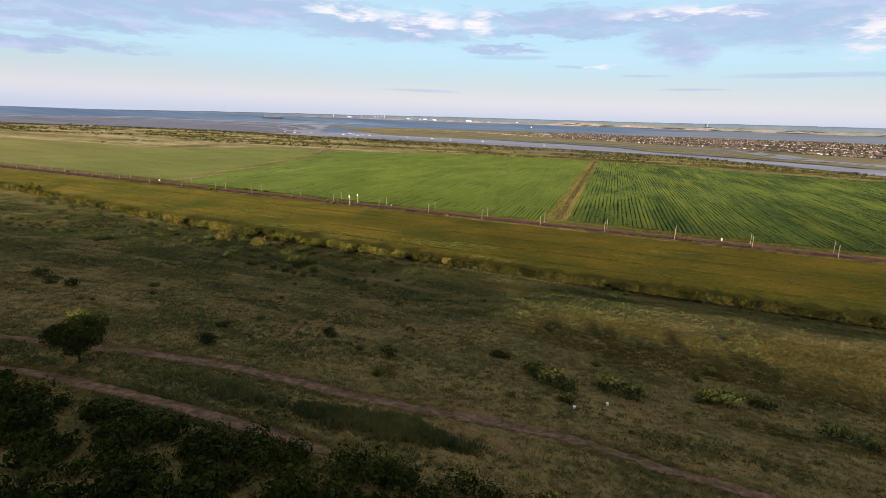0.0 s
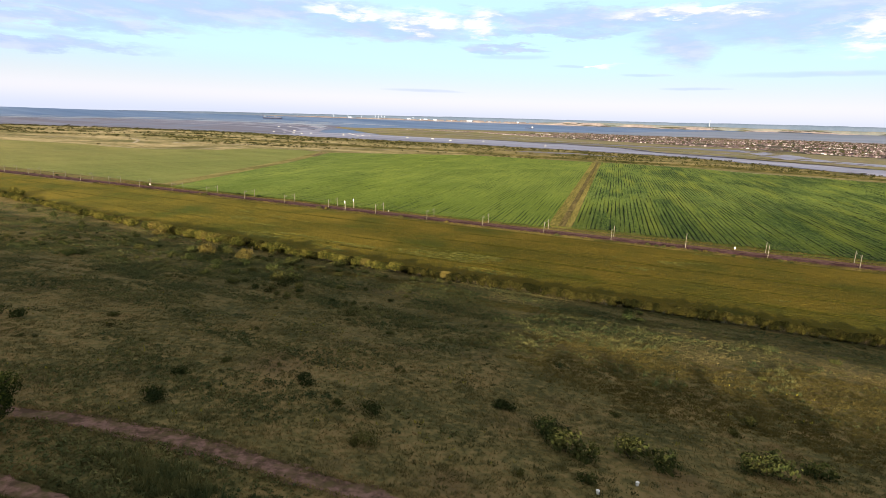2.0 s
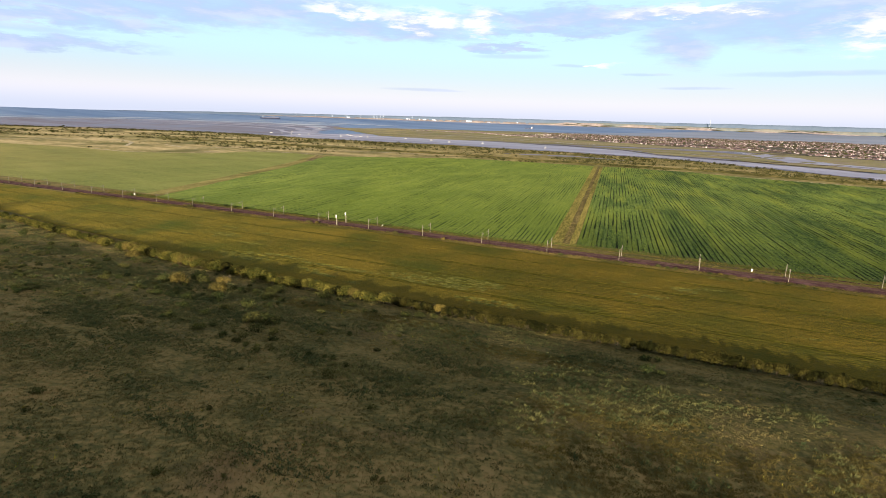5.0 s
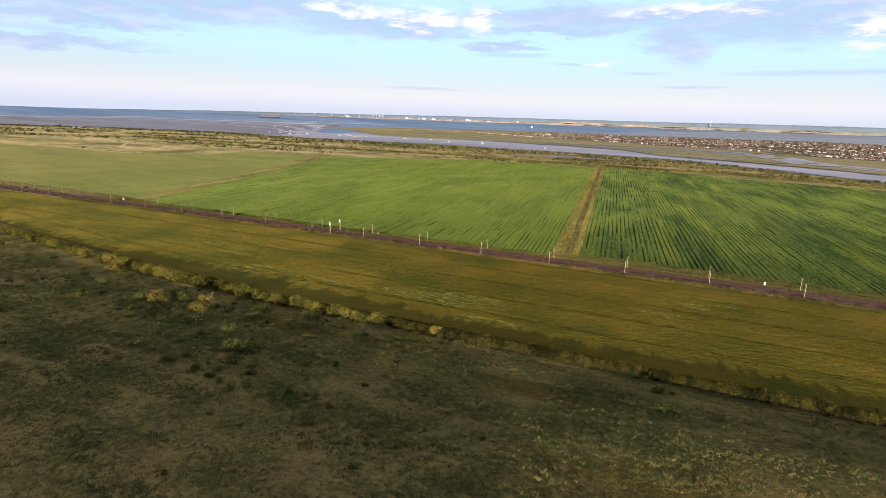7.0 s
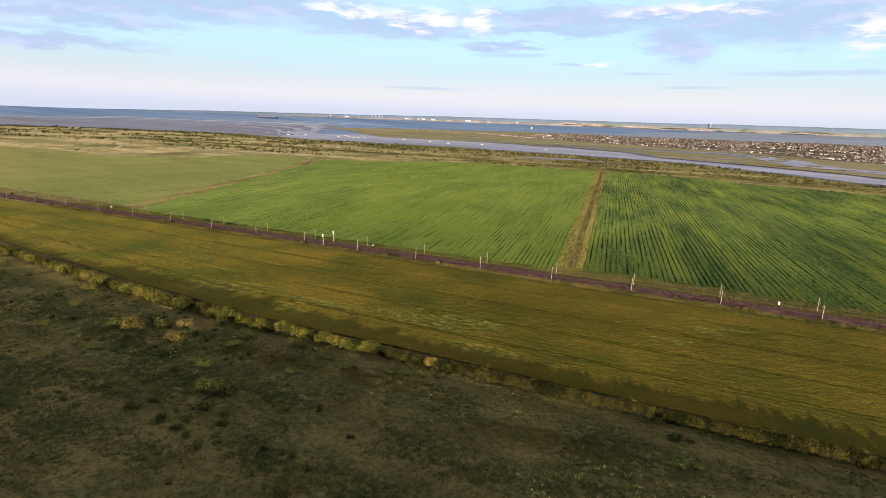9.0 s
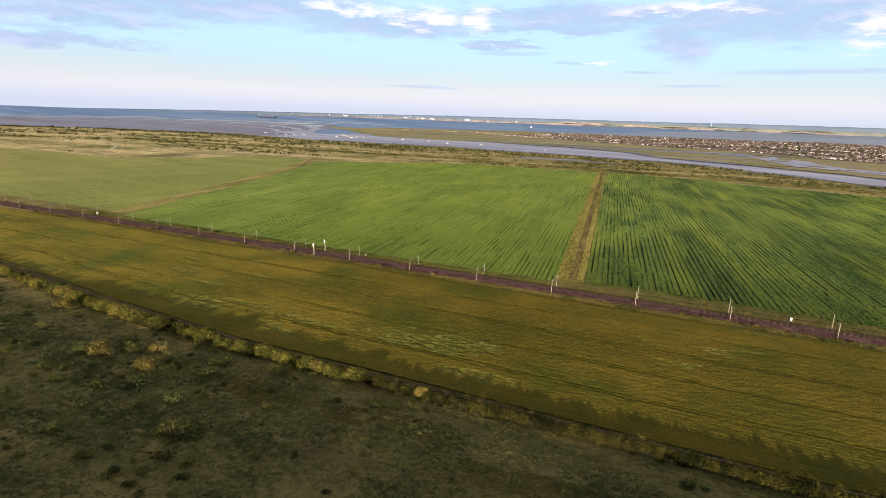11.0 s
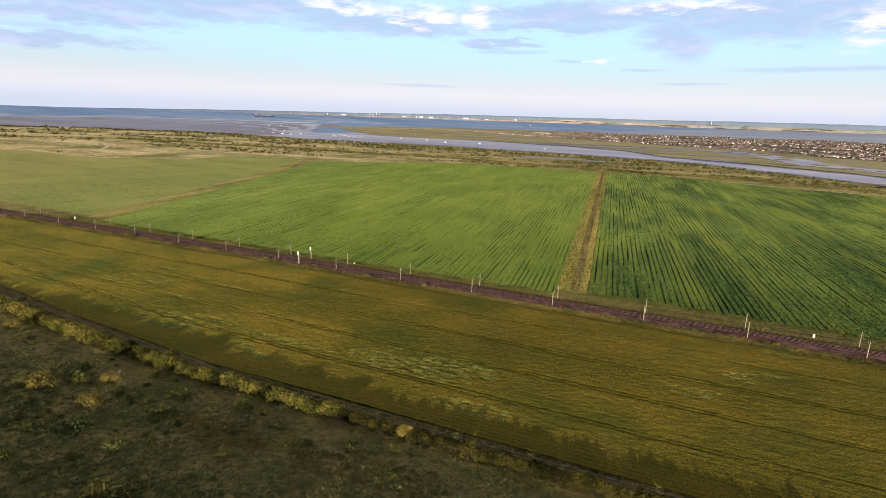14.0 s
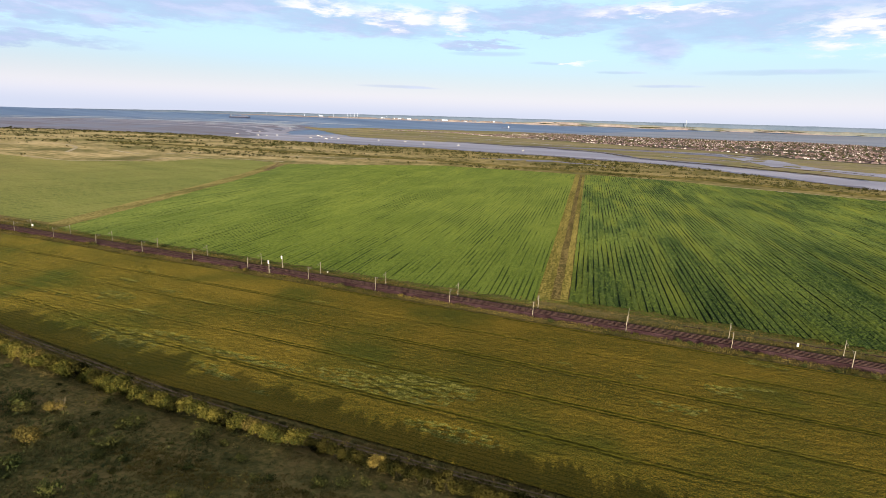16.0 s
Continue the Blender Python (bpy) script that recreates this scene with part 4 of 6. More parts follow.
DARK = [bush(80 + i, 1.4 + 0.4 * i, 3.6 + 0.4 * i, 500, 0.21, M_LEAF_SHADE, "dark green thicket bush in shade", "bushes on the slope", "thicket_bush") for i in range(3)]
GOLD = [bush(90 + i, 3.2, 5.0, 1300, 0.22, M_LEAF_GOLD, "golden brown sunlit bush on the slope", "golden bushes", "golden_bush") for i in range(2)]


def hedge_line(s):
    return np.interp(s, [-620, -550, -490, -416, -340, -300, -250, -200, -150, -100, 0, 120], [296, 284, 275, 265, 255, 249, 245.5, 242, 242.3, 242.8, 244.5, 246.5])


s = -600.0
while s < 118:
    gap = -330 < s < -317
    if not gap:
        r = random.random()
        # beyond s -130 every bush takes the leaves with painted shade
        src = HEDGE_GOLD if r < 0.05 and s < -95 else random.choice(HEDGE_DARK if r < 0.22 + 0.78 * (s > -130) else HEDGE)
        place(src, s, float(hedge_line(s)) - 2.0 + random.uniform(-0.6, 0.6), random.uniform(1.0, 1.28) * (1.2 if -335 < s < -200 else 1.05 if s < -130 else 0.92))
    s += random.uniform(2.0, 2.9) if s > -380 else random.uniform(3.2, 4.6)
# bushes that stand alone
for sp, pp, kind, i, sc in ((-217, 206.2, GOLD, 0, 1.5), (-194, 204.8, GOLD, 1, 1.35), (-289, 236, GOLD, 1, 1.3), (-36, 108, DARK, 1, 0.8), (-17, 120, DARK, 0, 0.6), (12.6, 162.6, SCRUB, 0, 0.7), (-23, 208.8, DARK, 2, 1.2), (-19, 210, DARK, 1, 0.8), (33, 190, DARK, 0, 0.8), (-71, 95.3, DARK, 1, 0.8), (-91, 84, DARK, 0, 0.8), (-82.5, 72, DARK, 1, 0.9), (-53, 89, DARK, 2, 0.9), (-48, 79.7, SCRUB, 2, 0.9), (-97, 149.4, SCRUB, 2, 0.9), (-303, 251.5, GOLD, 0, 1.1), (-321, 254, DARK, 2, 1.7), (-325, 258, DARK, 1, 1.5),
                            (-226, 206, DARK, 1, 1.5), (-222, 210.5, DARK, 2, 1.5), (-214, 216, SCRUB, 2, 1.4), (-207.5, 221.5, GOLD, 1, 1.0), (-218, 217.5, DARK, 2, 2.0), (-179.5, 226.8, SCRUB, 2, 1.4), (-184, 226, SCRUB, 1, 1.2), (-174.5, 214.1, SCRUB, 2, 1.3), (-158.1, 231.4, SCRUB, 2, 1.6), (-140.8, 226.4, SCRUB, 1, 0.9), (-116, 226.8, SCRUB, 1, 1.1), (-183.4, 195.1, DARK, 1, 1.5), (-164.6, 193, DARK, 2, 1.4),
                            (-144.7, 181, SCRUB, 2, 1.8), (-150, 177.5, SCRUB, 1, 1.7), (-140, 169, SCRUB, 2, 1.1), (-133, 169.5, SCRUB, 1, 1.1), (-169, 185, SCRUB, 0, 1.2), (-172, 209, SCRUB, 1, 1.0),
                            (-151, 231, SCRUB, 0, 1.1), (-143, 228, SCRUB, 0, 0.6), (-106, 233, SCRUB, 1, 1.0), (-110, 229, SCRUB, 2, 1.0), (-101, 233, SCRUB, 0, 0.9),
                            (-183, 223, SCRUB, 0, 0.9), (-196, 226, SCRUB, 0, 0.8), (-283, 196, DARK, 0, 0.9), (-242, 188, SCRUB, 1, 1.2), (-250, 196, SCRUB, 0, 1.2), (-265, 214, SCRUB, 2, 1.2),
                            (-207, 171, DARK, 0, 0.9), (-204, 184, DARK, 1, 1.1), (-192, 188, DARK, 0, 1.2), (-180, 176, DARK, 1, 1.1), (-167, 174, DARK, 2, 0.9), (-172, 163, DARK, 1, 1.0),
                            (-154, 160, DARK, 0, 1.1), (-123, 181, DARK, 0, 0.9), (-25.6, 101.5, DARK, 1, 1.5), (-27, 104.5, SCRUB, 2, 0.9), (-21.5, 96.5, DARK, 1, 1.5), (-18.5, 95.3, DARK, 0, 1.4),
                            (8.8, 108, DARK, 2, 1.4), (5.5, 109, DARK, 1, 1.4), (15, 113, DARK, 0, 1.4), (-11.9, 100.5, DARK, 1, 1.5), (-7.5, 99.0, DARK, 0, 1.5),
                            (-17.1, 87, DARK, 0, 0.8), (24, 102, DARK, 2, 1.2), (28, 100, DARK, 1, 1.1), (-49, 78.6, SCRUB, 0, 0.6), (-85.5, 74, DARK, 0, 0.9), (3.7, 124, SCRUB, 0, 0.8),
                            (-25.6, 83.5, SCRUB, 0, 0.5), (7, 131, SCRUB, 1, 0.9), (-531, 289, HEDGE, 2, 1.5), (-520, 288, HEDGE, 1, 1.4), (-362, 214, DARK, 2, 1.6), (-34.7, 108, DARK, 0, 0.8),
                            (-155, 87.4, DARK, 1, 1.2), (-164, 90, DARK, 2, 1.2), (-150, 89, DARK, 0, 1.2), (-69, 93, DARK, 0, 0.7), (-59, 89, DARK, 0, 0.6), (-90, 94.5, DARK, 0, 0.6),
                            (-100, 178, SCRUB, 0, 0.7), (-24.6, 229, DARK, 0, 1.2), (-21, 230, DARK, 1, 0.8), (40, 232, SCRUB, 0, 0.7), (-77, 138, DARK, 0, 0.6), (-136, 103, DARK, 0, 0.8),
                            (-340, 238, SCRUB, 2, 1.2), (-352, 232, SCRUB, 1, 1.2), (-378, 246, SCRUB, 2, 1.4), (-395, 240, DARK, 2, 1.4), (-410, 250, SCRUB, 1, 1.5),
                            (-430, 246, DARK, 1, 1.6), (-455, 252, SCRUB, 2, 1.7), (-335, 222, DARK, 1, 1.0), (-300, 228, SCRUB, 1, 1.0), (-288, 222, DARK, 0, 1.1)):
    place(kind[i], sp, pp, sc * 1.2)
# low scrub in drifts over the slope
_rng = random.Random(77)
_n = 0
while _n < 230:
    sp, pp = _rng.uniform(-400, 90), _rng.uniform(78, 238)
    if not in_view(sp, pp) or fbm(sp / 30, pp / 16, 61, 4) + 0.12 * (pp > 150) * (sp < -90) < 0.61:
        continue
    _n += 1
    if pp < 150 and _rng.random() < 0.6:
        continue
    place(_rng.choice(SCRUB + DARK if pp > 150 else SCRUB), sp, pp, _rng.uniform(0.35, 0.9) * (1.2 if pp > 150 and sp < -90 else 0.6))
_n = 0
while _n < 150:
    sp, pp = _rng.uniform(-330, -125), _rng.uniform(150, 216)
    if not in_view(sp, pp) or fbm(sp / 24, pp / 14, 63, 4) < 0.47:
        continue
    _n += 1
    place(_rng.choice(SCRUB + DARK), sp, pp, _rng.uniform(0.35, 0.9))


def dead_shrub(s, p):
    t = tagged(new("dead_shrub"), "pale bare dead branches beside the golden bush", "shrub")
    v, _ = spot(s, p)
    t.location = v
    rng = np.random.default_rng(4)
    for k in range(9):
        bm = bmesh.new()
        a = k * 0.7
        e = Vector((math.cos(a) * (1.2 + rng.random()), math.sin(a) * (1.2 + rng.random()), 2.6 + 1.8 * rng.random()))
        tube(bm, (0, 0, -0.2), e * 0.55, 0.10, 0.07, 5)
        tube(bm, e * 0.55, e, 0.07, 0.03, 5)
        for j in range(3):
            f = e * (0.55 + 0.15 * j)
            tube(bm, f, f + Vector((rng.normal() * 0.7, rng.normal() * 0.7, 0.5 + rng.random() * 0.5)), 0.04, 0.015, 4)
        part("branch", bm, M_DEADWOOD, t)


M_DEADWOOD = material("bleached_dead_wood", ((0.08, 0.066, 0.042), (0.115, 0.095, 0.062), (0.15, 0.125, 0.085)), 0.5, 4.0, bump=0.2)
dead_shrub(-206.5, 222.2)
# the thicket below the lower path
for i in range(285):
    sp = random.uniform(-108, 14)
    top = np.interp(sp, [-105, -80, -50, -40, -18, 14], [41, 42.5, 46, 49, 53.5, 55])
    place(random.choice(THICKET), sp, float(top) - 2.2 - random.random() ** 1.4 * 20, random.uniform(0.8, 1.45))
# verge of the railway
for sp, pp, kind, i, sc in ((-86.6, 378.6, DARK, 1, 1.1), (-28.9, 379.8, DARK, 2, 1.0), (-24, 379.5, DARK, 1, 1.0), (-19.6, 379.3, DARK, 2, 0.9), (-14, 379.4, SCRUB, 2, 1.0),
                            (-1.3, 379.5, DARK, 0, 1.0), (4.2, 379.5, GOLD, 0, 0.6), (-283, 379.5, SCRUB, 2, 1.2), (-274.6, 379.4, GOLD, 1, 0.8), (-206.3, 379.2, SCRUB, 2, 1.3),
                            (-201, 379.2, DARK, 0, 1.0), (-17.3, 402, SCRUB, 1, 1.0), (-168, 379, GOLD, 0, 0.7), (-212, 379.5, SCRUB, 1, 1.0), (-409, 379.8, SCRUB, 2, 1.5),
                            (-415, 379, GOLD, 0, 0.8), (-365, 400, DARK, 2, 1.2), (-378, 400, DARK, 1, 1.3), (-390, 401, DARK, 2, 1.1), (-245, 379, SCRUB, 1, 0.8)):
    place(kind[i], sp, pp, sc)

for i in range(34):
    place(random.choice(SCRUB + DARK), random.uniform(-760, -270), random.choice((378.6, 379.4, 397.5, 399.5)), random.uniform(0.5, 0.95))
for sp, pp in ((14, 373.5), (19, 374.5), (25, 374), (31, 375), (37, 374.5), (43, 375.5), (49, 376)):
    place(random.choice(DARK), sp, pp, random.uniform(0.7, 1.0))


def tree(seed, h, w, n, size, mat, label, name="tree", lit_sprays=0, group=""):
    rng = np.random.default_rng(seed)
    t = tagged(new(name), label, "tree", group)
    bm = bmesh.new()
    fork = Vector((0, 0, h * 0.22))
    tube(bm, (0, 0, -0.4), fork, 0.035 * h * 0.7, 0.025 * h * 0.7, 8)
    tips = []
    for i in range(7):
        a = i * 0.9 + rng.random()
        e = fork + Vector((math.cos(a) * w * 0.27, math.sin(a) * w * 0.27, h * (0.25 + 0.3 * rng.random())))
        tube(bm, fork - Vector((0, 0, 0.1)), e, 0.014 * h, 0.006 * h, 6)
        tips.append(e)
        for j in range(2):
            b = a + rng.normal() * 0.7
            f = e + Vector((math.cos(b) * w * 0.14, math.sin(b) * w * 0.14, h * 0.12))
            tube(bm, e, f, 0.006 * h, 0.003 * h, 4)
    part("trunk", bm, M_BARK, t, "forked grey brown trunk and limbs")
    c = [list(v) for v in tips] + [[rng.normal() * w * 0.12, rng.normal() * w * 0.12, h * 0.78], [w * 0.1, 0, h * 0.6], [-w * 0.14, 0.05 * w, h * 0.62]]
    r = [w * (0.17 + 0.07 * rng.random()) for v in c]
    ob = new("crown", quads_mesh("crown", leaf_arrays(rng, c, r, n, size), mat))
    ob.parent = t
    # sunlight on the crown, added as bright yellow leaf sprays
    if lit_sprays:
        q = leaf_arrays(rng, [[0.05 * w, 0.0, h * 1.06], [0.13 * w, 0, h * 1.02], [-0.04 * w, 0.06 * w, h * 1.0]], [0.06 * w] * 3, lit_sprays, size * 1.1)
        o2 = new("sprig", quads_mesh("sprig", q, M_LIT_SPRAY))
        o2.parent = t
        tagged(o2, "leaf sprays at the crown with sunlight put into their yellow", kind="stuff")
    t.location = (0, 0, -500)
    return t


place(tree(7, 8.6, 11.0, 11000, 0.30, M_LEAF_DARK, "lone dark green tree with top painted sunlit yellow beside the path", lit_sprays=50), -88.4, 52.2, 0.98, 35)

# ---------------------------------------------------------------- grass
def blades(rng, s, p, h, width, count, lean, dz=0.0):
    """Tufts of narrow pointed blades."""
    n = len(s)
    base, k = lie(s, p, dz)
    base = np.repeat(base, count, 0)
    hh = np.repeat(h * k, count) * (0.55 + 0.6 * rng.random(n * count))
    a = rng.random(n * count) * 6.283
    off = np.stack([np.cos(a), np.sin(a), np.zeros_like(a)], -1) * (np.repeat(width * k, count) * rng.random(n * count))[:, None]
    side = np.stack([-np.sin(a), np.cos(a), np.zeros_like(a)], -1)
    ww = np.repeat(width * k, count)[:, None] * 0.32
    foot = base + off
    tip = foot + np.stack([np.cos(a) * hh * lean, np.sin(a) * hh * lean, hh], -1) + rng.normal(size=(n * count, 3)) * 0.06
    return np.stack([foot - side * ww, foot + side * ww, tip], 1)


def tri_stuff(name, q, mat, label):
    n = len(q)
    ob = new(name, mesh_from(name, q.reshape(-1, 3), np.arange(n * 3).reshape(n, 3), mat))
    return tagged(ob, label, "grass" if "grass" in name else "plants", kind="stuff")


def scatter(rng, n, s0, s1, p0, p1):
    s, p = rng.uniform(s0, s1, n), rng.uniform(p0, p1, n)
    ok = in_view(s, p)
    return s[ok], p[ok]


PATH_A = [(-150, 38), (-107.2, 53.9), (-102.7, 55.8), (-92.9, 59.0), (-88.6, 60.8), (-78.1, 63.2), (-68.0, 65.3), (-63.5, 66.2), (-57.6, 66.5), (-47.3, 66.9), (-42.9, 67.5), (-35.2, 68.6),
          (-30.3, 69.6), (-22.6, 71.3), (-15.0, 72.2), (-10.6, 72.0), (-7.7, 71.3), (-1.0, 70.3), (10, 70), (40, 67)]
PATH_A_W = [1, 1, 1.2, 1.3, 1.6, 1.9, 2.0, 1.9, 1.8, 1.8, 1.6, 1.3, 1.2, 1.2, 1.3, 1.3, 1.0, 1.0, 1.0, 1.0]
PATH_B = [(-140, 28), (-89.8, 45.1), (-86.1, 46.3), (-80.9, 47.0), (-76.6, 47.2), (-71.6, 47.7), (-67.2, 48.3), (-61.8, 48.9), (-57.9, 49.1), (-53.0, 49.4), (-48.2, 50.1), (-43, 49.8), (-38, 49.6)]
PATH_B_W = [1, 1, 1.5, 1.6, 1.5, 1.5, 1.6, 1.7, 1.7, 1.7, 2.0, 1.4, 0.3]


def off_path(s, p, gap=0.9):
    ok = np.ones(len(s), bool)
    for line in (PATH_A, PATH_B):
        l = np.array(line)
        ok &= (np.abs(p - np.interp(s, l[:, 0], l[:, 1])) > gap) | (s < l[0, 0]) | (s > l[-1, 0])
    return ok


def clumps(rng, s, p, r, h, k, lean):
    """Domed clumps of k narrow blades each."""
    n = len(s)
    base, _ = lie(s, p)
    u = np.sqrt(rng.random((n, k)))
    a = rng.random((n, k)) * 6.283
    out = np.stack([np.cos(a), np.sin(a), np.zeros_like(a)], -1)
    side = np.stack([-np.sin(a + 0.9), np.cos(a + 0.9), np.zeros_like(a)], -1)
    foot = base[:, None] + out * (u * r[:, None])[..., None] - np.array([0, 0, 0.08])
    hh = h[:, None] * (1.0 - 0.55 * u ** 2) * (0.75 + 0.5 * rng.random((n, k)))
    tip = foot + out * (hh * lean * (0.3 + u))[..., None] + hh[..., None] * np.array([0, 0, 1.0]) + rng.normal(size=(n, k, 3)) * 0.05
    w = (r * 0.16)[:, None, None] * np.ones((1, k, 1))
    return np.stack([foot - side * w, foot + side * w, tip], 2).reshape(-1, 3, 3)


def hill_grass():
    rng = np.random.default_rng(3)
    sets = []
    for n, p0, p1 in ((90000, 38, 84), (170000, 22, 125), (230000, 100, 290)):
        s, p = scatter(rng, n, -560, 130, p0, p1)
        ok = off_path(s, p, 1.7 * rng.random(len(s)) ** 0.6) & (p < hedge_line(s) + 3)
        sets.append((s[ok], p[ok]))
    s, p = (np.concatenate(v) for v in zip(*sets))
    fine = fbm(s / 6, p / 4, 67, 3)
    q = blades(rng, s, p, 0.14 + 0.30 * fine * rng.random(len(s)), np.full(len(s), 0.20), 3, 0.7)
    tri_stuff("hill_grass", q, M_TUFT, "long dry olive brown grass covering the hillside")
    # domed tussocks that stand above the rest
    st, pt = scatter(rng, 120000, -400, 125, 42, 240)
    okt = off_path(st, pt, np.full(len(st), 1.6)) & (fbm(st / 9, pt / 4, 88, 3) + 0.1 * rng.normal(size=len(st)) > 0.46) & (pt < hedge_line(st) - 2)
    st, pt = st[okt][:32000], pt[okt][:32000]
    q = clumps(rng, st, pt, 0.35 + 0.45 * rng.random(len(st)), 0.25 + 0.3 * rng.random(len(st)), 16, 0.7)
    tri_stuff("tussock_grass", q, M_TUSSOCK, "rounded tussocks of coarse olive grass on the slope")
    # ragged tufts along the edges of the paths
    for k, line in enumerate((PATH_A, PATH_B)):
        l = np.array(line)
        sa = rng.uniform(l[0, 0], l[-1, 0], 9000)
        side = rng.choice([-1, 1], 9000) * (1.5 + 1.6 * rng.random(9000) ** 1.5)
        sa = sa[(sa < -31) | (sa > -15)]
        side = side[:len(sa)]
        pa = np.interp(sa, l[:, 0], l[:, 1]) + side
        q = blades(rng, sa, pa, 0.10 + 0.16 * rng.random(len(sa)), np.full(len(sa), 0.24), 3, 0.9, 0.08)
        tri_stuff("path_edge_grass", q, M_TUFT, "short rough grass along the edge of the footpath")
    # one dark stand of tall grass between the two paths, and smaller ones round it
    st, pt = [], []
    for cs, cp, ws, wp, n in ((-35.5, 60.5, 6.5, 3.0, 900), (-45, 58.5, 5.0, 2.2, 360), (-62, 57.5, 8.0, 2.6, 420), (-26, 60.5, 3.0, 1.5, 120)):
        st.append(cs + ws * 0.5 * rng.normal(size=n))
        pt.append(cp + wp * 0.5 * rng.normal(size=n))
    st, pt = np.concatenate(st), np.concatenate(pt)
    q = clumps(rng, st, pt, 0.35 + 0.3 * rng.random(len(st)), 0.55 + 0.75 * rng.random(len(st)), 22, 0.5)
    tri_stuff("tall_grass", q, M_WEED, "dense stand of tall dark green grass between two footpaths")
    # tall shaggy weeds on the lower slope
    st, pt = scatter(rng, 60000, -330, 20, 140, 222)
    w = fbm(st / 22, pt / 12, 63, 4) + 0.05 * np.exp(-((st + 190) / 70) ** 2) + 0.06 * rng.normal(size=len(st))
    okt = (w > 0.58) & (pt < hedge_line(st) - 8)
    st, pt = st[okt][:5200], pt[okt][:5200]
    q = clumps(rng, st, pt, 0.45 + 0.5 * rng.random(len(st)), 0.4 + 0.7 * rng.random(len(st)), 20, 0.8)
    tri_stuff("tall_weeds", q, M_WEED, "tall shaggy dark green weeds on the lower slope")
    # leafy weeds in long drifts
    s2, p2 = scatter(rng, 150000, -560, 130, 40, 285)
    d2 = fbm(s2 / 26, p2 / 9, 61, 4) + 0.05 * (p2 > 140) * (s2 < -80) + 0.09 * np.exp(-((s2 + 215) / 55) ** 2 - ((p2 - 178) / 26) ** 2) - 0.04 * (s2 > -60) - 0.10 * (s2 > -45) * (p2 > 118) * (p2 < 188) + 0.08 * (s2 > -100) * (p2 >= 176) * (s2 < 10) + 0.06 * (p2 < 66)
    ok = (d2 + 0.035 * rng.normal(size=len(s2)) > 0.58) & off_path(s2, p2, np.full(len(s2), 1.6)) & (p2 < hedge_line(s2) - 4)
    s2, p2, d2 = s2[ok], p2[ok], d2[ok]
    base, _ = lie(s2, p2)
    n = len(s2)
    r = 0.22 + 0.30 * rng.random(n) + 1.0 * np.clip(d2 - 0.6, 0, 0.25)
    k = 9
    d = rng.normal(size=(n, k, 3))
    d /= np.linalg.norm(d, axis=2)[..., None]
    d[..., 2] = np.abs(d[..., 2]) * 0.9 + 0.1
    cen = base[:, None] + d * (r[:, None] * (0.6 + 0.45 * rng.random((n, k))))[..., None]
    nr = d + rng.normal(size=(n, k, 3)) * 0.6
    nr /= np.linalg.norm(nr, axis=2)[..., None]
    tg = np.cross(nr, rng.normal(size=(n, k, 3)))
    tg /= np.linalg.norm(tg, axis=2)[..., None]
    bt = np.cross(nr, tg)
    L = (0.07 + r[:, None] * (0.22 + 0.2 * rng.random((n, k))))[..., None]
    q = np.stack([cen - tg * L, cen + bt * L * 0.5, cen + tg * L, cen - bt * L * 0.5], 2).reshape(-1, 4, 3)
    tagged(new("hill_weeds", quads_mesh("hill_weeds", q, M_WEED)), "clumps of dark green nettles and weeds on the hillside", "plants", kind="stuff")
    # straw tussocks where the sun reaches
    s3, p3 = scatter(rng, 90000, -230, 130, 95, 240)
    m3 = np.zeros(len(s3)) - 9
    for cs, cp, ws, wp in ((-150, 214, 26, 8), (-112, 218, 30, 9), (40, 150, 92, 28), (-28, 164, 26, 6), (5, 136, 40, 14), (-60, 205, 30, 8), (25, 92, 26, 9)):
        m3 = np.maximum(m3, 1 - ((s3 - cs) / ws) ** 2 - ((p3 - cp) / wp) ** 2)
    ok = m3 + 1.8 * (fbm(s3 / 11, p3 / 5, 93, 3) - 0.60) + 0.2 * rng.normal(size=len(s3)) > 0.12
    s3, p3 = s3[ok][:15000], p3[ok][:15000]
    q = clumps(rng, s3, p3, 0.40 + 0.4 * rng.random(len(s3)), 0.30 + 0.3 * rng.random(len(s3)), 18, 0.7)
    tri_stuff("straw_grass", q, M_STRAW, "tall straw coloured grass in sunlit drifts")
    # dry fringe at the foot of the hedge
    sf = rng.uniform(-330, 120, 9000)
    pf = hedge_line(sf) - 5.2 - 1.6 * rng.random(9000) ** 1.5
    tri_stuff("hedge_foot_grass", clumps(rng, sf, pf, np.full(9000, 0.4), 0.12 + 0.22 * rng.random(9000), 10, 0.6), M_TUSSOCK, "dry grass fringe at the foot of the hedge")
    # yellow flowers and pale seed heads in drifts
    s, p = scatter(rng, 60000, -330, 110, 50, 240)
    f = fbm(s / 16, p / 7, 91, 4)
    keep = (f > 0.67) & (rng.random(len(s)) < 0.12) | (rng.random(len(s)) < 0.0015)
    s, p = s[keep], p[keep]
    q = blades(rng, s, p, np.full(len(s), 0.55), np.full(len(s), 0.26), 3, 0.5, 0.15)
    tri_stuff("yellow_flowers", q, M_BLOSSOM2, "scattered yellow ragwort flowers among the grass")


M_VERGE = material("verge_straw_grass", ((0.0480, 0.0500, 0.0147), (0.0980, 0.0850, 0.0253), (0.1900, 0.1450, 0.0500)), 0.06, 0.6, bump=0, island=0.15, translucent=0.2)
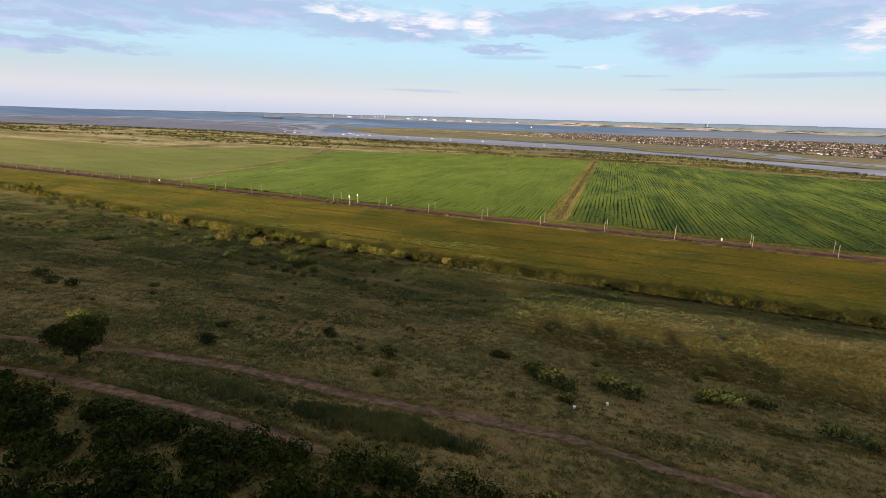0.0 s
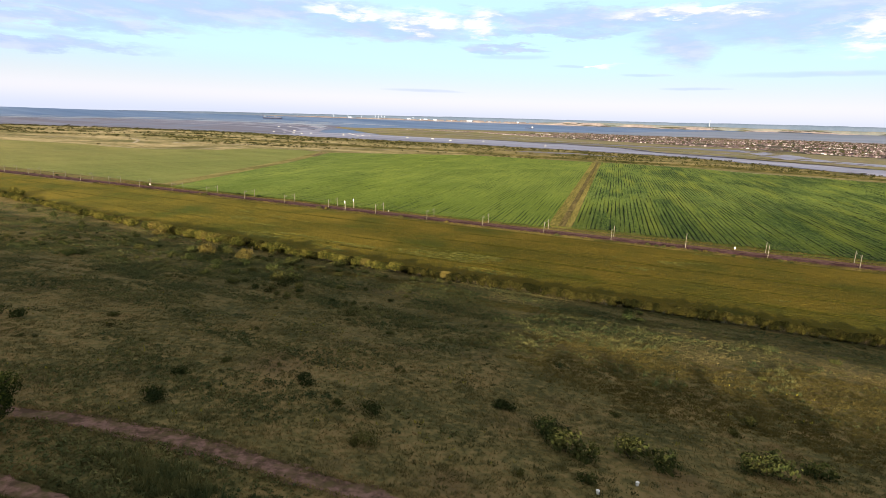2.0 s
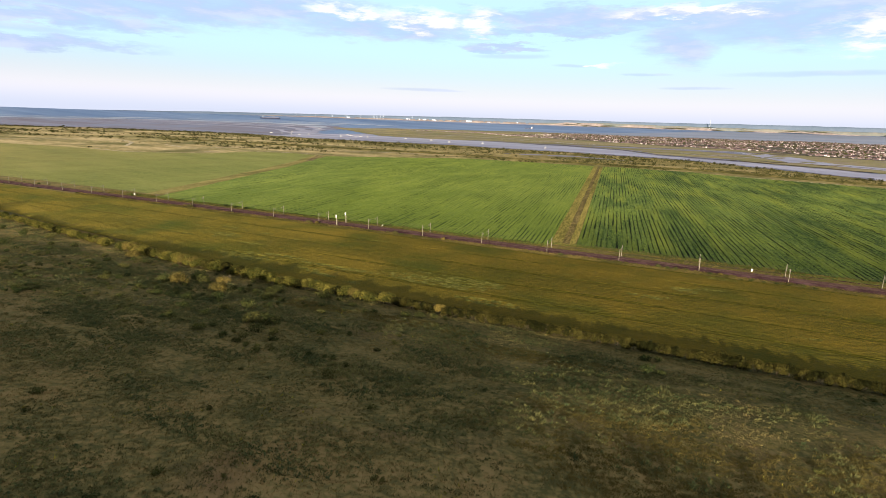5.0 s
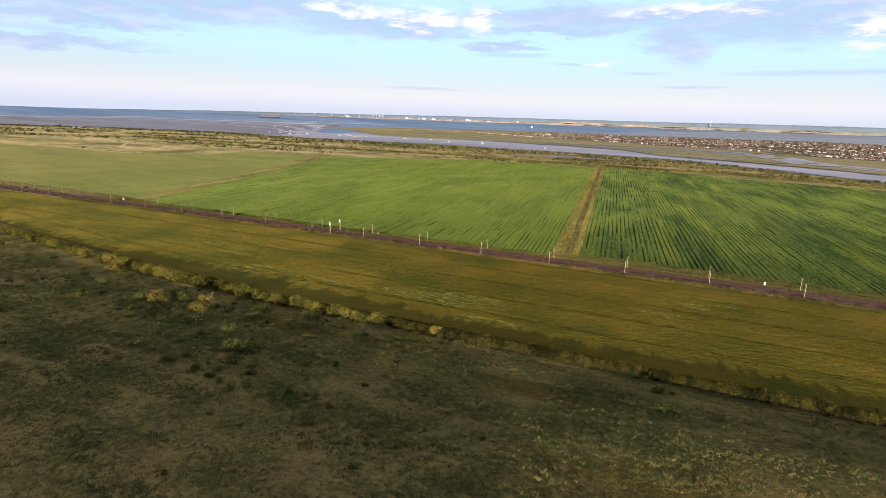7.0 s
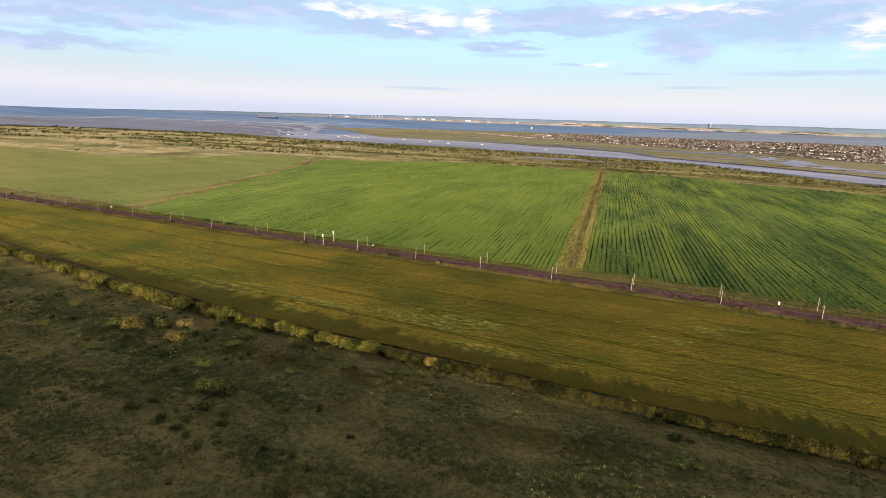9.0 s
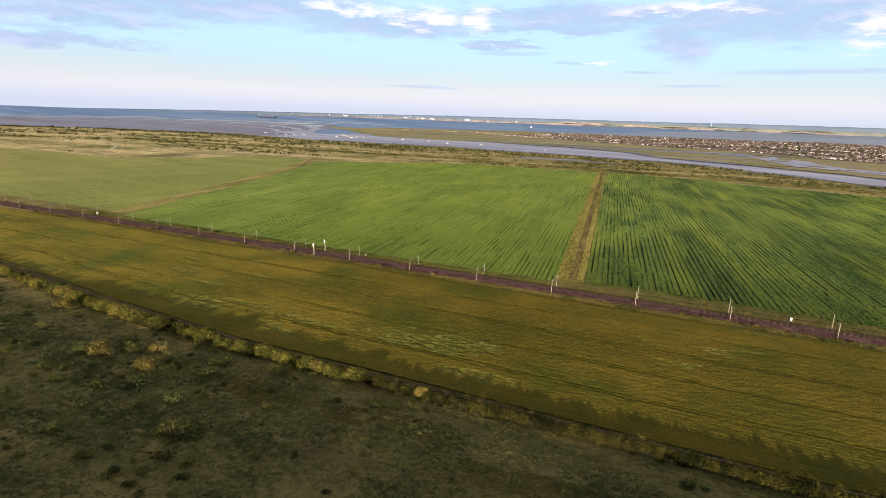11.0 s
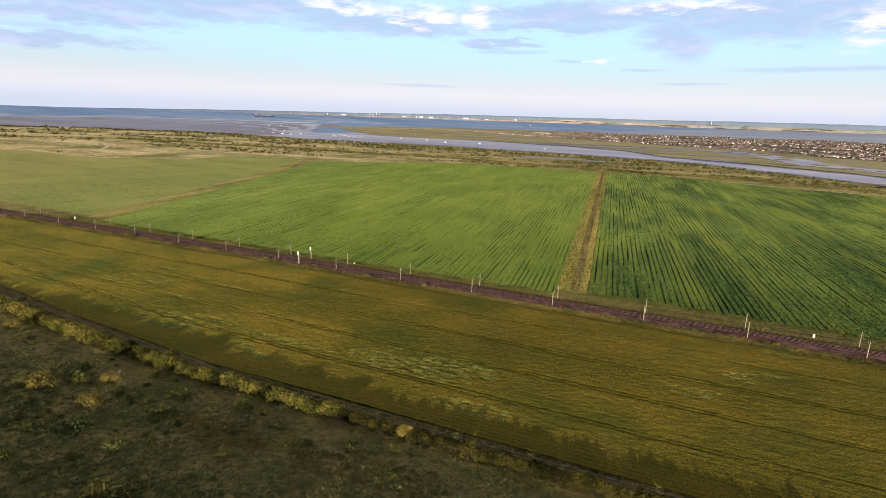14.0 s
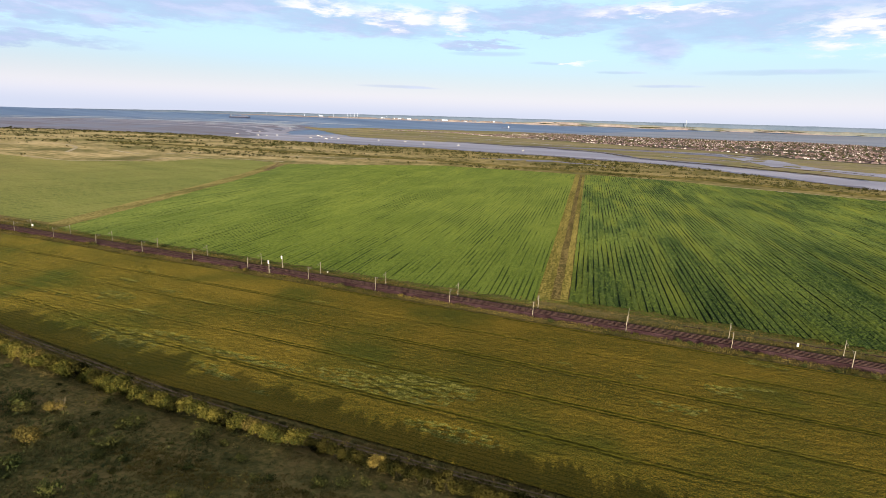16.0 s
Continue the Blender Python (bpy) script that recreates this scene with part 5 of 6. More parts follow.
M_STRAW = material("sunlit_straw_grass", ((0.0860, 0.0760, 0.0240), (0.1220, 0.1010, 0.0310), (0.1650, 0.1300, 0.0420)), 0.08, 0.5, bump=0, island=0.06, translucent=0.35)
M_BLOSSOM2 = material("ragwort_heads", ((0.13, 0.12, 0.02), (0.22, 0.20, 0.03), (0.36, 0.32, 0.05)), 0.5, 3.0, bump=0, island=0.4, translucent=0.3)
hill_grass()


def verge_grass():
    rng = np.random.default_rng(8)
    s = np.concatenate([rng.uniform(-560, 200, 15000), rng.uniform(-560, 200, 13000)])
    p = np.concatenate([372.5 + 10 * rng.random(15000) ** 0.8, rng.uniform(393.8, 411, 13000)])
    ok = (p < 402) | (p > 405.4) & ((s > -110) | (s < -470))
    s, p = s[ok], p[ok]
    q = blades(rng, s, p, 0.30 + 0.75 * fbm(s / 9, p / 4, 7, 3), np.full(len(s), 0.36), 4, 0.5, 0.1)
    tri_stuff("verge_grass", q, M_VERGE, "tall straw coloured grass on both verges of the railway")
    # ragged edge of the barley and of the farm track
    s = rng.uniform(-420, 130, 9000)
    tl = np.array(TRACK)
    p = np.interp(s, tl[:, 0], tl[:, 1]) + rng.choice([-2.4, -1.7, 0.1, 2.0, 2.6], 9000) + rng.normal(size=9000) * 0.35
    q = blades(rng, s, p, np.full(len(s), 0.6), np.full(len(s), 0.36), 4, 0.4, 0.1)
    tri_stuff("track_edge_grass", q, M_TUFT, "rough grass along the farm track")


    # ragged low growth along the headland of the crops
    n = 9000
    s = rng.uniform(-520, 150, n)
    p = np.where(s < -102, 400.5, np.interp(s, [-85, -30, 0, 20, 60], [409, 410.5, 408.5, 406.5, 405])) + 9 * rng.random(n) ** 1.6
    q = clumps(rng, s, p, 0.45 + 0.5 * rng.random(n), 0.3 + 0.6 * rng.random(n), 8, 0.6)
    tri_stuff("headland_weeds", q, M_HEADLAND, "ragged green weeds along the edge of the crop fields")


M_HEADLAND = material("headland_weed_leaves", ((0.030, 0.050, 0.012), (0.060, 0.085, 0.020), (0.110, 0.130, 0.034)), 0.05, 0.5, bump=0, island=0.12, translucent=0.2)
verge_grass()
ribbon("footpath", [(a, b - 1.2 * w) for (a, b), w in zip(PATH_A, PATH_A_W)], [(a, b + 1.2 * w) for (a, b), w in zip(PATH_A, PATH_A_W)], 420, 7, 0.10, M_PATH,
       "worn pinkish earth footpath across the slope", ragged=2.4, seed=46)
ribbon("footpath_lower", [(a, b - 0.9 * w) for (a, b), w in zip(PATH_B, PATH_B_W)], [(a, b + 0.9 * w) for (a, b), w in zip(PATH_B, PATH_B_W)], 220, 6, 0.10, M_PATH, "worn reddish earth path above the thicket", ragged=1.5, seed=6)
ribbon("service_track", [(-30, 402.6), (S1, 402.2)], [(-30, 403.4), (S1, 405.4)], 400, 5, 0.12, M_BALLAST, "dark cinder service track beside the railway", ragged=3.0, seed=9)

# ---------------------------------------------------------------- small things by the path and the line
def marker(s, p, hole):
    t = tagged(new("white_tub"), "small white plastic tub lying in the grass", "tub", "pair of white tubs")
    v, _ = spot(s, p)
    t.location, t.rotation_euler, t.scale = v + Vector((0, 0, 0.02)), (0, 0, 0.6), (0.7, 0.7, 0.7)
    bm = bmesh.new()
    bmesh.ops.create_cone(bm, cap_ends=True, segments=12, radius1=0.30, radius2=0.36, depth=0.7, matrix=Matrix.Translation((0, 0, 0.37)))
    bmesh.ops.bevel(bm, geom=bm.edges[:], offset=0.03, segments=2, affect="EDGES")
    part("tub_body", bm, M_WHITE, t)
    bm = bmesh.new()
    bmesh.ops.create_cone(bm, cap_ends=True, segments=12, radius1=0.39, radius2=0.37, depth=0.09, matrix=Matrix.Translation((0, 0, 0.75)))
    part("rim", bm, M_WHITE, t)
    if hole:
        bm = bmesh.new()
        box(bm, 0.0, -0.33, 0.40, 0.26, 0.06, 0.24)
        part("opening", bm, M_SHIP, t, "dark opening")


marker(-15.3, 84.7, True)
marker(-10.8, 90.6, False)


def cabinet(s, p, h, w):
    t = tagged(new("trackside_cabinet"), "white trackside equipment cabinet on the verge", "cabinet", "trackside cabinets")
    t.location, t.rotation_euler = (*world_xy(s, p), 0.3), (0, 0, ANG)
    bm = bmesh.new()
    box(bm, 0, 0, h / 2, w, 0.7, h)
    bmesh.ops.bevel(bm, geom=bm.edges[:], offset=0.03, segments=1, affect="EDGES")
    part("body", bm, M_HULL, t)
    bm = bmesh.new()
    box(bm, 0, 0, h + 0.05, w + 0.12, 0.85, 0.1)
    part("roof", bm, M_WHITE, t)
    bm = bmesh.new()
    box(bm, 0, -0.36, h / 2, w * 0.85, 0.03, h * 0.85)
    part("door", bm, M_WHITE, t)


cabinet(21.1, 398.7, 1.5, 0.8)
cabinet(-228.4, 399.3, 0.7, 0.5)
cabinet(-507, 400.7, 1.4, 1.5)

# ---------------------------------------------------------------- marsh, sea wall and paths beyond the fields
M_SAND = material("pale_dry_path", ((0.30, 0.26, 0.18), (0.40, 0.35, 0.25), (0.50, 0.44, 0.33)), 0.02, 0.2, bump=0, grain=0.5, grain_scale=0.15)


def trail(name, pts, w, dz, mat, label, n=120, rag=2.0, seed=1):
    a = np.array(pts, float)
    for _ in range(2):
        a = np.concatenate([a[:1], np.stack([0.75 * a[:-1] + 0.25 * a[1:], 0.25 * a[:-1] + 0.75 * a[1:]], 1).reshape(-1, 2), a[-1:]])
    d = np.gradient(a, axis=0)
    d /= np.linalg.norm(d, axis=1)[:, None]
    nn = np.stack([-d[:, 1], d[:, 0]], -1) * w / 2
    return ribbon(name, (a - nn).tolist(), (a + nn).tolist(), n, 4, dz, mat, label, ragged=rag, seed=seed)


trail("marsh_path", [(-1680, 800), (-1604, 882), (-1572, 965), (-1545, 1056), (-1475, 1084), (-1352, 1030), (-1274, 962), (-1217, 910)], 8, 0.4, M_SAND, "pale winding path across the marsh", 120, 1.5)
trail("field_edge_path", [(-1187, 807), (-1113, 794), (-1050, 785), (-1024, 796), (-989, 832), (-959, 873), (-965, 960), (-914, 1021), (-813, 1030), (-760, 1040)], 6, 0.4, M_SAND, "pale dry path along the edge of the field", 120, 1.5, seed=4)
trail("marsh_trail", [(-1222, 1021), (-1062, 962), (-1058, 1109), (-965, 1135), (-854, 1157), (-739, 1212), (-533, 1300), (-400, 1290)], 8, 0.5, M_SAND, "faint pale trail through dry marsh grass", 120, seed=7)
trail("field_top_path", [(-176, 1200), (-66, 1206), (67, 1154), (183, 1130), (258, 1106), (420, 1070)], 4, 0.4, M_SAND, "pale dry path along the top of the field", 80, seed=9)


def sea_wall():
    line = resample([(-1500, 1240), (-1100, 1270), (-800, 1290), (-513, 1300), (-353, 1272), (-232, 1264), (-120, 1258), (31, 1257), (158, 1199), (279, 1164), (600, 1060)], 240)
    prof = [(-11, 0.05), (-3, 2.6), (3, 2.7), (12, 0.05)]
    s = line[:, 0][:, None] + np.zeros(4)
    p = line[:, 1][:, None] + np.array([a for a, b in prof])
    co, _ = lie(s, p)
    co[..., 2] += np.array([b for a, b in prof]) + 0.5 * fbm(s / 9, p / 5, 3)
    ob = new("sea_wall", mesh_from("sea_wall", co.reshape(-1, 3), grid_faces(240, 4), M_WALLGRASS))
    tagged(ob, "long low grassy sea wall bank", kind="structure")


M_BOUNDARY = material("pale_boundary_grass", ((0.115, 0.108, 0.034), (0.195, 0.170, 0.056), (0.310, 0.255, 0.095)), 0.05, 0.5, bump=0.6, stretch=(1.0, 0.12, 1.0), turn=14.47, grain=0.5, grain_scale=0.5)
trail("field_boundary", [(-494, 416), (-496.6, 421), (-532, 514), (-574, 627), (-614, 734), (-672, 869), (-708, 940), (-743, 1020)], 27, 0.35, M_BOUNDARY, "dry yellow grass margin between two green fields", 120, 2.5, seed=13)
for _o in (-6.0, -1.0, 4.0):
    trail("wheel_rut", [(-664 + _o, 872), (-690 + _o, 920), (-712 + _o * 1.6, 970), (-730 + _o * 2.6, 1005)], 2.8, 0.6, M_PATH, "brown bare wheel rut at the field corner", 40, 0.6, seed=int(15 + _o))
sea_wall()
ribbon("salt_pans", [(-480, 1480), (-415, 1470), (-306, 1500), (-200, 1465), (-150, 1440)], [(-480, 1500), (-415, 1520), (-306, 1545), (-200, 1492), (-150, 1450)], 60, 6, 0.5, M_MUD,
       "shallow muddy pools in the salt marsh", ragged=60, seed=19)


def marsh_scrub():
    """Scrub of the far marsh, too far to count."""
    rng = np.random.default_rng(12)
    n = 15000
    s, p = rng.uniform(-2900, 420, n), rng.uniform(1010, 1860, n)
    shore = np.interp(s, [a for a, b in CREEK_NEAR], [b for a, b in CREEK_NEAR])
    f = fbm(s / 120, p / 40, 23, 4)
    near_shore = np.exp(-((shore - 110 - p) / 80) ** 2)
    wall = np.interp(s, [-1500, -800, -232, 158, 600], [1000, 1090, 1215, 1160, 1060])
    ok = (p < shore - 25) & (p > wall) & (f + 0.27 * near_shore * (s < -900) + 0.20 * near_shore * (s >= -900) * (s < -150) + 0.05 * (s > -250) > 0.565)
    s, p = s[ok], p[ok]
    q = []
    for a, b in zip(s.tolist(), p.tolist()):
        v, k = spot(a, b)
        w = float(rng.uniform(2.5, 8.5))
        c = np.array([[v.x + rng.normal() * w * 0.4, v.y + rng.normal() * w * 0.4, v.z + w * 0.3] for _ in range(3)])
        q.append(leaf_arrays(rng, c, [w * 0.36] * 3, 26, w * 0.30))
    q = np.concatenate(q)
    ob = new("marsh_scrub", quads_mesh("marsh_scrub", q, M_SCRUB_FAR))
    tagged(ob, "scattered dark thorn scrub on the marsh", "scrub", kind="stuff")


marsh_scrub()
FAR_TREE = [tree(300 + i, 9, 9, 700, 0.75, M_SCRUB_FAR, "dark rounded thorn tree on the open marsh", group="trees on the marsh", name="marsh_tree") for i in range(3)]
random.seed(21)
for sp, pp, sc in ((-2256, 1475, 1.3), (-2204, 1472, 1.5), (-1996, 1506, 1.7), (-1933, 1558, 1.5), (-1967, 1618, 1.0), (-1691, 1464, 1.2), (-1700, 1684, 1.0), (-949, 1560, 1.2),
                   (-910, 1540, 1.5), (-925, 1535, 1.4), (-895, 1540, 1.4), (-938, 1530, 1.3), (-1092, 1572, 1.2), (-1110, 1568, 1.3), (-869, 1553, 1.0), (-1556, 1115, 0.9), (-1511, 1200, 1.0),
                   (-1401, 1281, 0.9), (-1414, 1458, 0.9), (-1530, 1195, 0.9), (-1075, 1575, 1.0), (-1250, 1640, 0.9), (-2500, 1560, 1.3), (-2420, 1500, 1.2), (-1830, 1650, 1.0),
                   (-700, 1650, 0.8), (-560, 1700, 0.8), (-620, 1690, 0.7), (-1180, 800, 0.6), (-1195, 815, 0.5)):
    place(random.choice(FAR_TREE), sp, pp, sc)

# ---------------------------------------------------------------- town on the island
def house_parts(bm_wall, bm_roof, x, y, z, L, W, H, R, turn):
    c, s_ = math.cos(turn), math.sin(turn)

    def at(u, v, w):
        return (x + u * c - v * s_, y + u * s_ + v * c, z + w)
    a, b = L / 2, W / 2
    wv = [bm_wall.verts.new(at(*q)) for q in ((-a, -b, 0), (a, -b, 0), (a, b, 0), (-a, b, 0), (-a, -b, H), (a, -b, H), (a, b, H), (-a, b, H), (-a, 0, H + R), (a, 0, H + R))]
    for f in ((0, 1, 5, 4), (2, 3, 7, 6), (1, 2, 6, 9, 5), (3, 0, 4, 8, 7)):
        bm_wall.faces.new([wv[i] for i in f])
    e = 0.5
    rv = [bm_roof.verts.new(at(*q)) for q in ((-a - e, -b - e, H - 0.3), (a + e, -b - e, H - 0.3), (a + e, 0, H + R + 0.25), (-a - e, 0, H + R + 0.25), (a + e, b + e, H - 0.3), (-a - e, b + e, H - 0.3))]
    bm_roof.faces.new([rv[i] for i in (0, 1, 2, 3)])
    bm_roof.faces.new([rv[i] for i in (3, 2, 4, 5)])


def town():
    rng = random.Random(31)
    near = ([-2215, -1546, -937, -572, -249, 3, 218, 372, 454, 520, 619, 900, 1500], [3839, 4021, 3391, 3241, 2944, 2851, 2706, 2440, 2405, 2340, 2317, 2250, 2100])
    far = ([-2548, -1966, -1593, -961, -426, 39, 500, 1045, 1424, 1603, 2600], [4400, 5100, 5776, 5500, 5268, 5589, 5630, 6285, 5990, 5655, 5000])
    xs = np.linspace(-900, 1500, 40)
    ribbon("town_ground", [(a, np.interp(a, *near) - 30) for a in xs], [(a, np.interp(a, *far) - 60) for a in xs], 120, 24, 1.35, M_TOWN, "dark gardens and streets of the town", ragged=120, seed=23)
    protos = []
    for i in range(4):
        t = tagged(new("house"), ("small pale rendered house with brown tiled roof", "low white bungalow with red brown roof", "brick house with dark tiled roof",
                                  "cream chalet house with grey brown roof")[i], "house", "houses at the edge of the town")
        bw, br = bmesh.new(), bmesh.new()
        house_parts(bw, br, 0, 0, 0, 10 + 2 * i, 8, 3.0 + (i % 2) * 2.0, 2.8, 0)
        wall = part("wall", bw, M_BRICK, t)
        roof = part("roof", br, M_ROOF, t)
        bc = bmesh.new()
        box(bc, 2.5, 0, 6.0 + (i % 2) * 2, 0.9, 0.9, 2.2)
        part("chimney", bc, M_ROOF, roof)
        for u in (-2.8, 2.8):
            bc = bmesh.new()
            box(bc, u, -4.02, 1.7, 1.8, 0.06, 1.2)
            part("window", bc, M_SHIP, wall)
        t.location = (0, 0, -500)
        protos.append(t)
    bw, br = bmesh.new(), bmesh.new()
    tq = []
    trng = np.random.default_rng(5)
    n_near = 0
    for i in range(15500):
        s = rng.uniform(-1200, 1500)
        lo, hi = np.interp(s, *near), np.interp(s, *far)
        p = lo + (hi - lo) * rng.random() ** 1.35
        if fbm(s / 160, p / 160, 77, 3) < 0.36:
            continue
        if s < -560 and rng.random() < 0.7 * (-560 - s) / 640:
            continue
        v, k = spot(s, p, 1.35)
        turn = ANG + rng.choice([0, math.pi / 2]) + 0.35 * round(fbm(s / 400, p / 400, 3) * 6) + rng.uniform(-0.1, 0.1)
        if p < lo + 190 and n_near < 190 and s > -700:
            n_near += 1
            place(protos[rng.randrange(4)], s, p, 1.0, math.degrees(turn)).location.z = v.z - 0.2
        elif rng.random() < 0.47:
            w = rng.uniform(5, 10) * k
            tq.append(leaf_arrays(trng, [[v.x, v.y, v.z + w * 0.45], [v.x + w * 0.4, v.y, v.z + w * 0.35]], [w * 0.45, w * 0.38], 18, w * 0.46))
        else:
            two = rng.choice([2.8, 3.2, 5.2])
            house_parts(bw, br, v.x, v.y, v.z - 0.3, k * rng.uniform(6, 10.5), k * rng.uniform(5, 6.5), k * two * 0.85, k * rng.uniform(1.8, 2.6), turn)
    # caravans on the low ground
    for i in range(230):
        s = rng.uniform(-2150, -1100)
        p = np.interp(s, [-2300, -1546, -1100], [3950, 4080, 3560]) + rng.uniform(-60, 110)
        v, k = spot(s, p, 1.0)
        house_parts(bw, br, v.x, v.y, v.z - 0.3, k * 9, k * 4, k * 2.6, k * 0.8, ANG + rng.uniform(-0.3, 0.3))
    for nm, bm, mat, lab in (("town_walls", bw, M_BRICK, "pale and brick walls of the crowded town"), ("town_roofs", br, M_ROOF, "brown and red tiled roofs of the crowded town")):
        me = bpy.data.meshes.new(nm)
        bm.to_mesh(me)
        bm.free()
        me.materials.append(mat)
        tagged(new(nm, me), lab, "houses", kind="stuff")
    tagged(new("town_trees", quads_mesh("town_trees", np.concatenate(tq), M_LEAF_FAR)), "dark garden trees between the houses", "trees", kind="stuff")


town()

# ---------------------------------------------------------------- boats on the creek
def boat(mast):
    t = tagged(new("moored_boat"), "small white moored sailing boat with mast" if mast else "small white moored motor boat with cabin", "boat", "boats moored in the creek")
    bm = bmesh.new()
    ring = []
    for x, w, z in ((-5, 1.3, 1.3), (-2, 1.7, 1.2), (2, 1.6, 1.3), (5.4, 0.08, 1.8)):
        ring.append([bm.verts.new(q) for q in ((x, -w, z), (x * 0.93, -w * 0.6, 0), (x * 0.93, w * 0.6, 0), (x, w, z))])
    for a, b in zip(ring[:-1], ring[1:]):
        for j in range(4):
            bm.faces.new((a[j], b[j], b[(j + 1) % 4], a[(j + 1) % 4]))
    bm.faces.new(ring[0])
    bm.faces.new(ring[-1][::-1])
    part("hull", bm, M_HULL, t)
    bm = bmesh.new()
    box(bm, -0.5, 0, 1.9, 4.0, 2.0, 1.3)
    bmesh.ops.bevel(bm, geom=bm.edges[:], offset=0.25, segments=1, affect="EDGES")
    part("cabin", bm, M_HULL, t)
    if mast:
        bm = bmesh.new()
        tube(bm, (0.8, 0, 1.5), (0.8, 0, 13), 0.12, 0.08)
        tube(bm, (0.8, 0, 3), (-3.6, 0, 3), 0.10, 0.08)
        part("mast", bm, M_MAST, t)
    t.location = (0, 0, -500)
    return t


BOATS = [boat(True), boat(False)]
random.seed(6)
for i, (sp, pp) in enumerate(((-2667, 3086), (-2669, 3214), (-1969, 2406), (-1680, 2052), (-1652, 2140), (-2462, 3295), (-1443, 2098), (-1542, 2295), (-1459, 2200), (-1349, 2071),
                              (-1325, 2127), (-1371, 2145), (-1154, 2162), (-1020, 2137), (-893, 2036), (-487, 1939), (-774, 2089), (-1841, 2104), (-1780, 2107), (-1627, 2042))):
    o = place(BOATS[0 if i in (6, 8, 10, 12, 14, 15, 16) else 1], sp, pp, random.uniform(1.0, 1.35), random.choice((20, 200, 35)) + random.uniform(-15, 15))
    o.location.z += 0.4

# ---------------------------------------------------------------- far shore and shipping
def far_point(bearing, elev, dist):
    b = radians(bearing)
    return Vector((CX + math.sin(b) * dist, CY + math.cos(b) * dist, EYE - 4 + math.tan(radians(elev)) * dist))


def far_band(name, rows, dist, depth, mat, label, seed, rough=0.05):
    """Low land on the far side: rows of bearing, foot and top elevation."""
    n = 160
    r = np.array(rows, float)
    b = np.linspace(r[0, 0], r[-1, 0], n)
    lo = np.interp(b, r[:, 0], r[:, 1])
    hi = np.interp(b, r[:, 0], r[:, 2]) + rough * (fbm(b / 1.1, b * 0, seed, 5) - 0.5) * 2
    hi = np.maximum(hi, lo + 0.01)
    v = []
    for i in range(n):
        for k, u in enumerate(np.linspace(0, 1, 5)):
            v.append(far_point(b[i], lo[i] + (hi[i] - lo[i]) * math.sin(u * 1.57), dist + depth * u))
    ob = new(name, mesh_from(name, np.array([tuple(q) for q in v]), grid_faces(n, 5)[:, ::-1], mat))
    return smooth(tagged(ob, label, kind="structure"))


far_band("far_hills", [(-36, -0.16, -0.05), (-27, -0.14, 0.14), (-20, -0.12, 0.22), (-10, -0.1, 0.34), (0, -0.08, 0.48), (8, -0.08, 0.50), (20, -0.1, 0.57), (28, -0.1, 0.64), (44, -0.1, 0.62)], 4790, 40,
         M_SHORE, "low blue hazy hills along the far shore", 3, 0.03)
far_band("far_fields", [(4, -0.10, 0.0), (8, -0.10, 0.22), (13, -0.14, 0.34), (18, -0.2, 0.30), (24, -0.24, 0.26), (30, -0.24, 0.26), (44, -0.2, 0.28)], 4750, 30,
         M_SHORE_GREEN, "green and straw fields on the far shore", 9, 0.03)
for i, (b0, b1, lo, hi) in enumerate(((7.6, 14.3, -0.05, 0.29), (14.6, 18.5, 0.02, 0.22), (17.5, 24.5, -0.10, 0.15), (20.5, 23.5, 0.12, 0.20), (25, 29, -0.10, 0.06), (28.5, 33, 0.02, 0.16), (30, 36, -0.12, 0.02))):
    far_band("far_stubble_field", [(b0, lo, lo + 0.02), (b0 + (b1 - b0) * 0.3, lo, hi), (b1 - (b1 - b0) * 0.2, lo - 0.02, hi - 0.02), (b1, lo - 0.04, lo - 0.02)], 4742 - 2 * i, 6, M_SHORE_TAN,
             "straw coloured stubble field on the far shore", 20 + i, 0.01)
_hr = random.Random(44)
for i in range(26):
    _b, _e = _hr.uniform(8, 36), _hr.uniform(-0.05, 0.24)
    _w = _hr.uniform(0.5, 1.7)
    far_band("far_hedge", [(_b, _e, _e + 0.01), (_b + _w * 0.4, _e - 0.015, _e + 0.035), (_b + _w, _e - 0.04, _e - 0.02)], 4722, 3, M_LEAF_FAR, "dark hedge between far fields", 60 + i, 0.015)
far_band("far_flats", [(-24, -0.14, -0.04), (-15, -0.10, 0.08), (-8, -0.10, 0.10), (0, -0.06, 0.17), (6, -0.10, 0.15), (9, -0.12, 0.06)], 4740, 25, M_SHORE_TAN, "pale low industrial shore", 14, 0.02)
far_band("far_mud", [(-24, -0.3, -0.07), (0, -0.3, -0.05), (20, -0.3, -0.08), (44, -0.3, -0.08)], 4700, 10, M_MUD, "thin strip of mud along the far shore", 15, 0.01)


def on_shore(name, bearing, elev, dist=4744):
    t = new(name)
    t.location = far_point(bearing, elev, dist)
    t.rotation_euler = (0, 0, -radians(bearing))
    return t


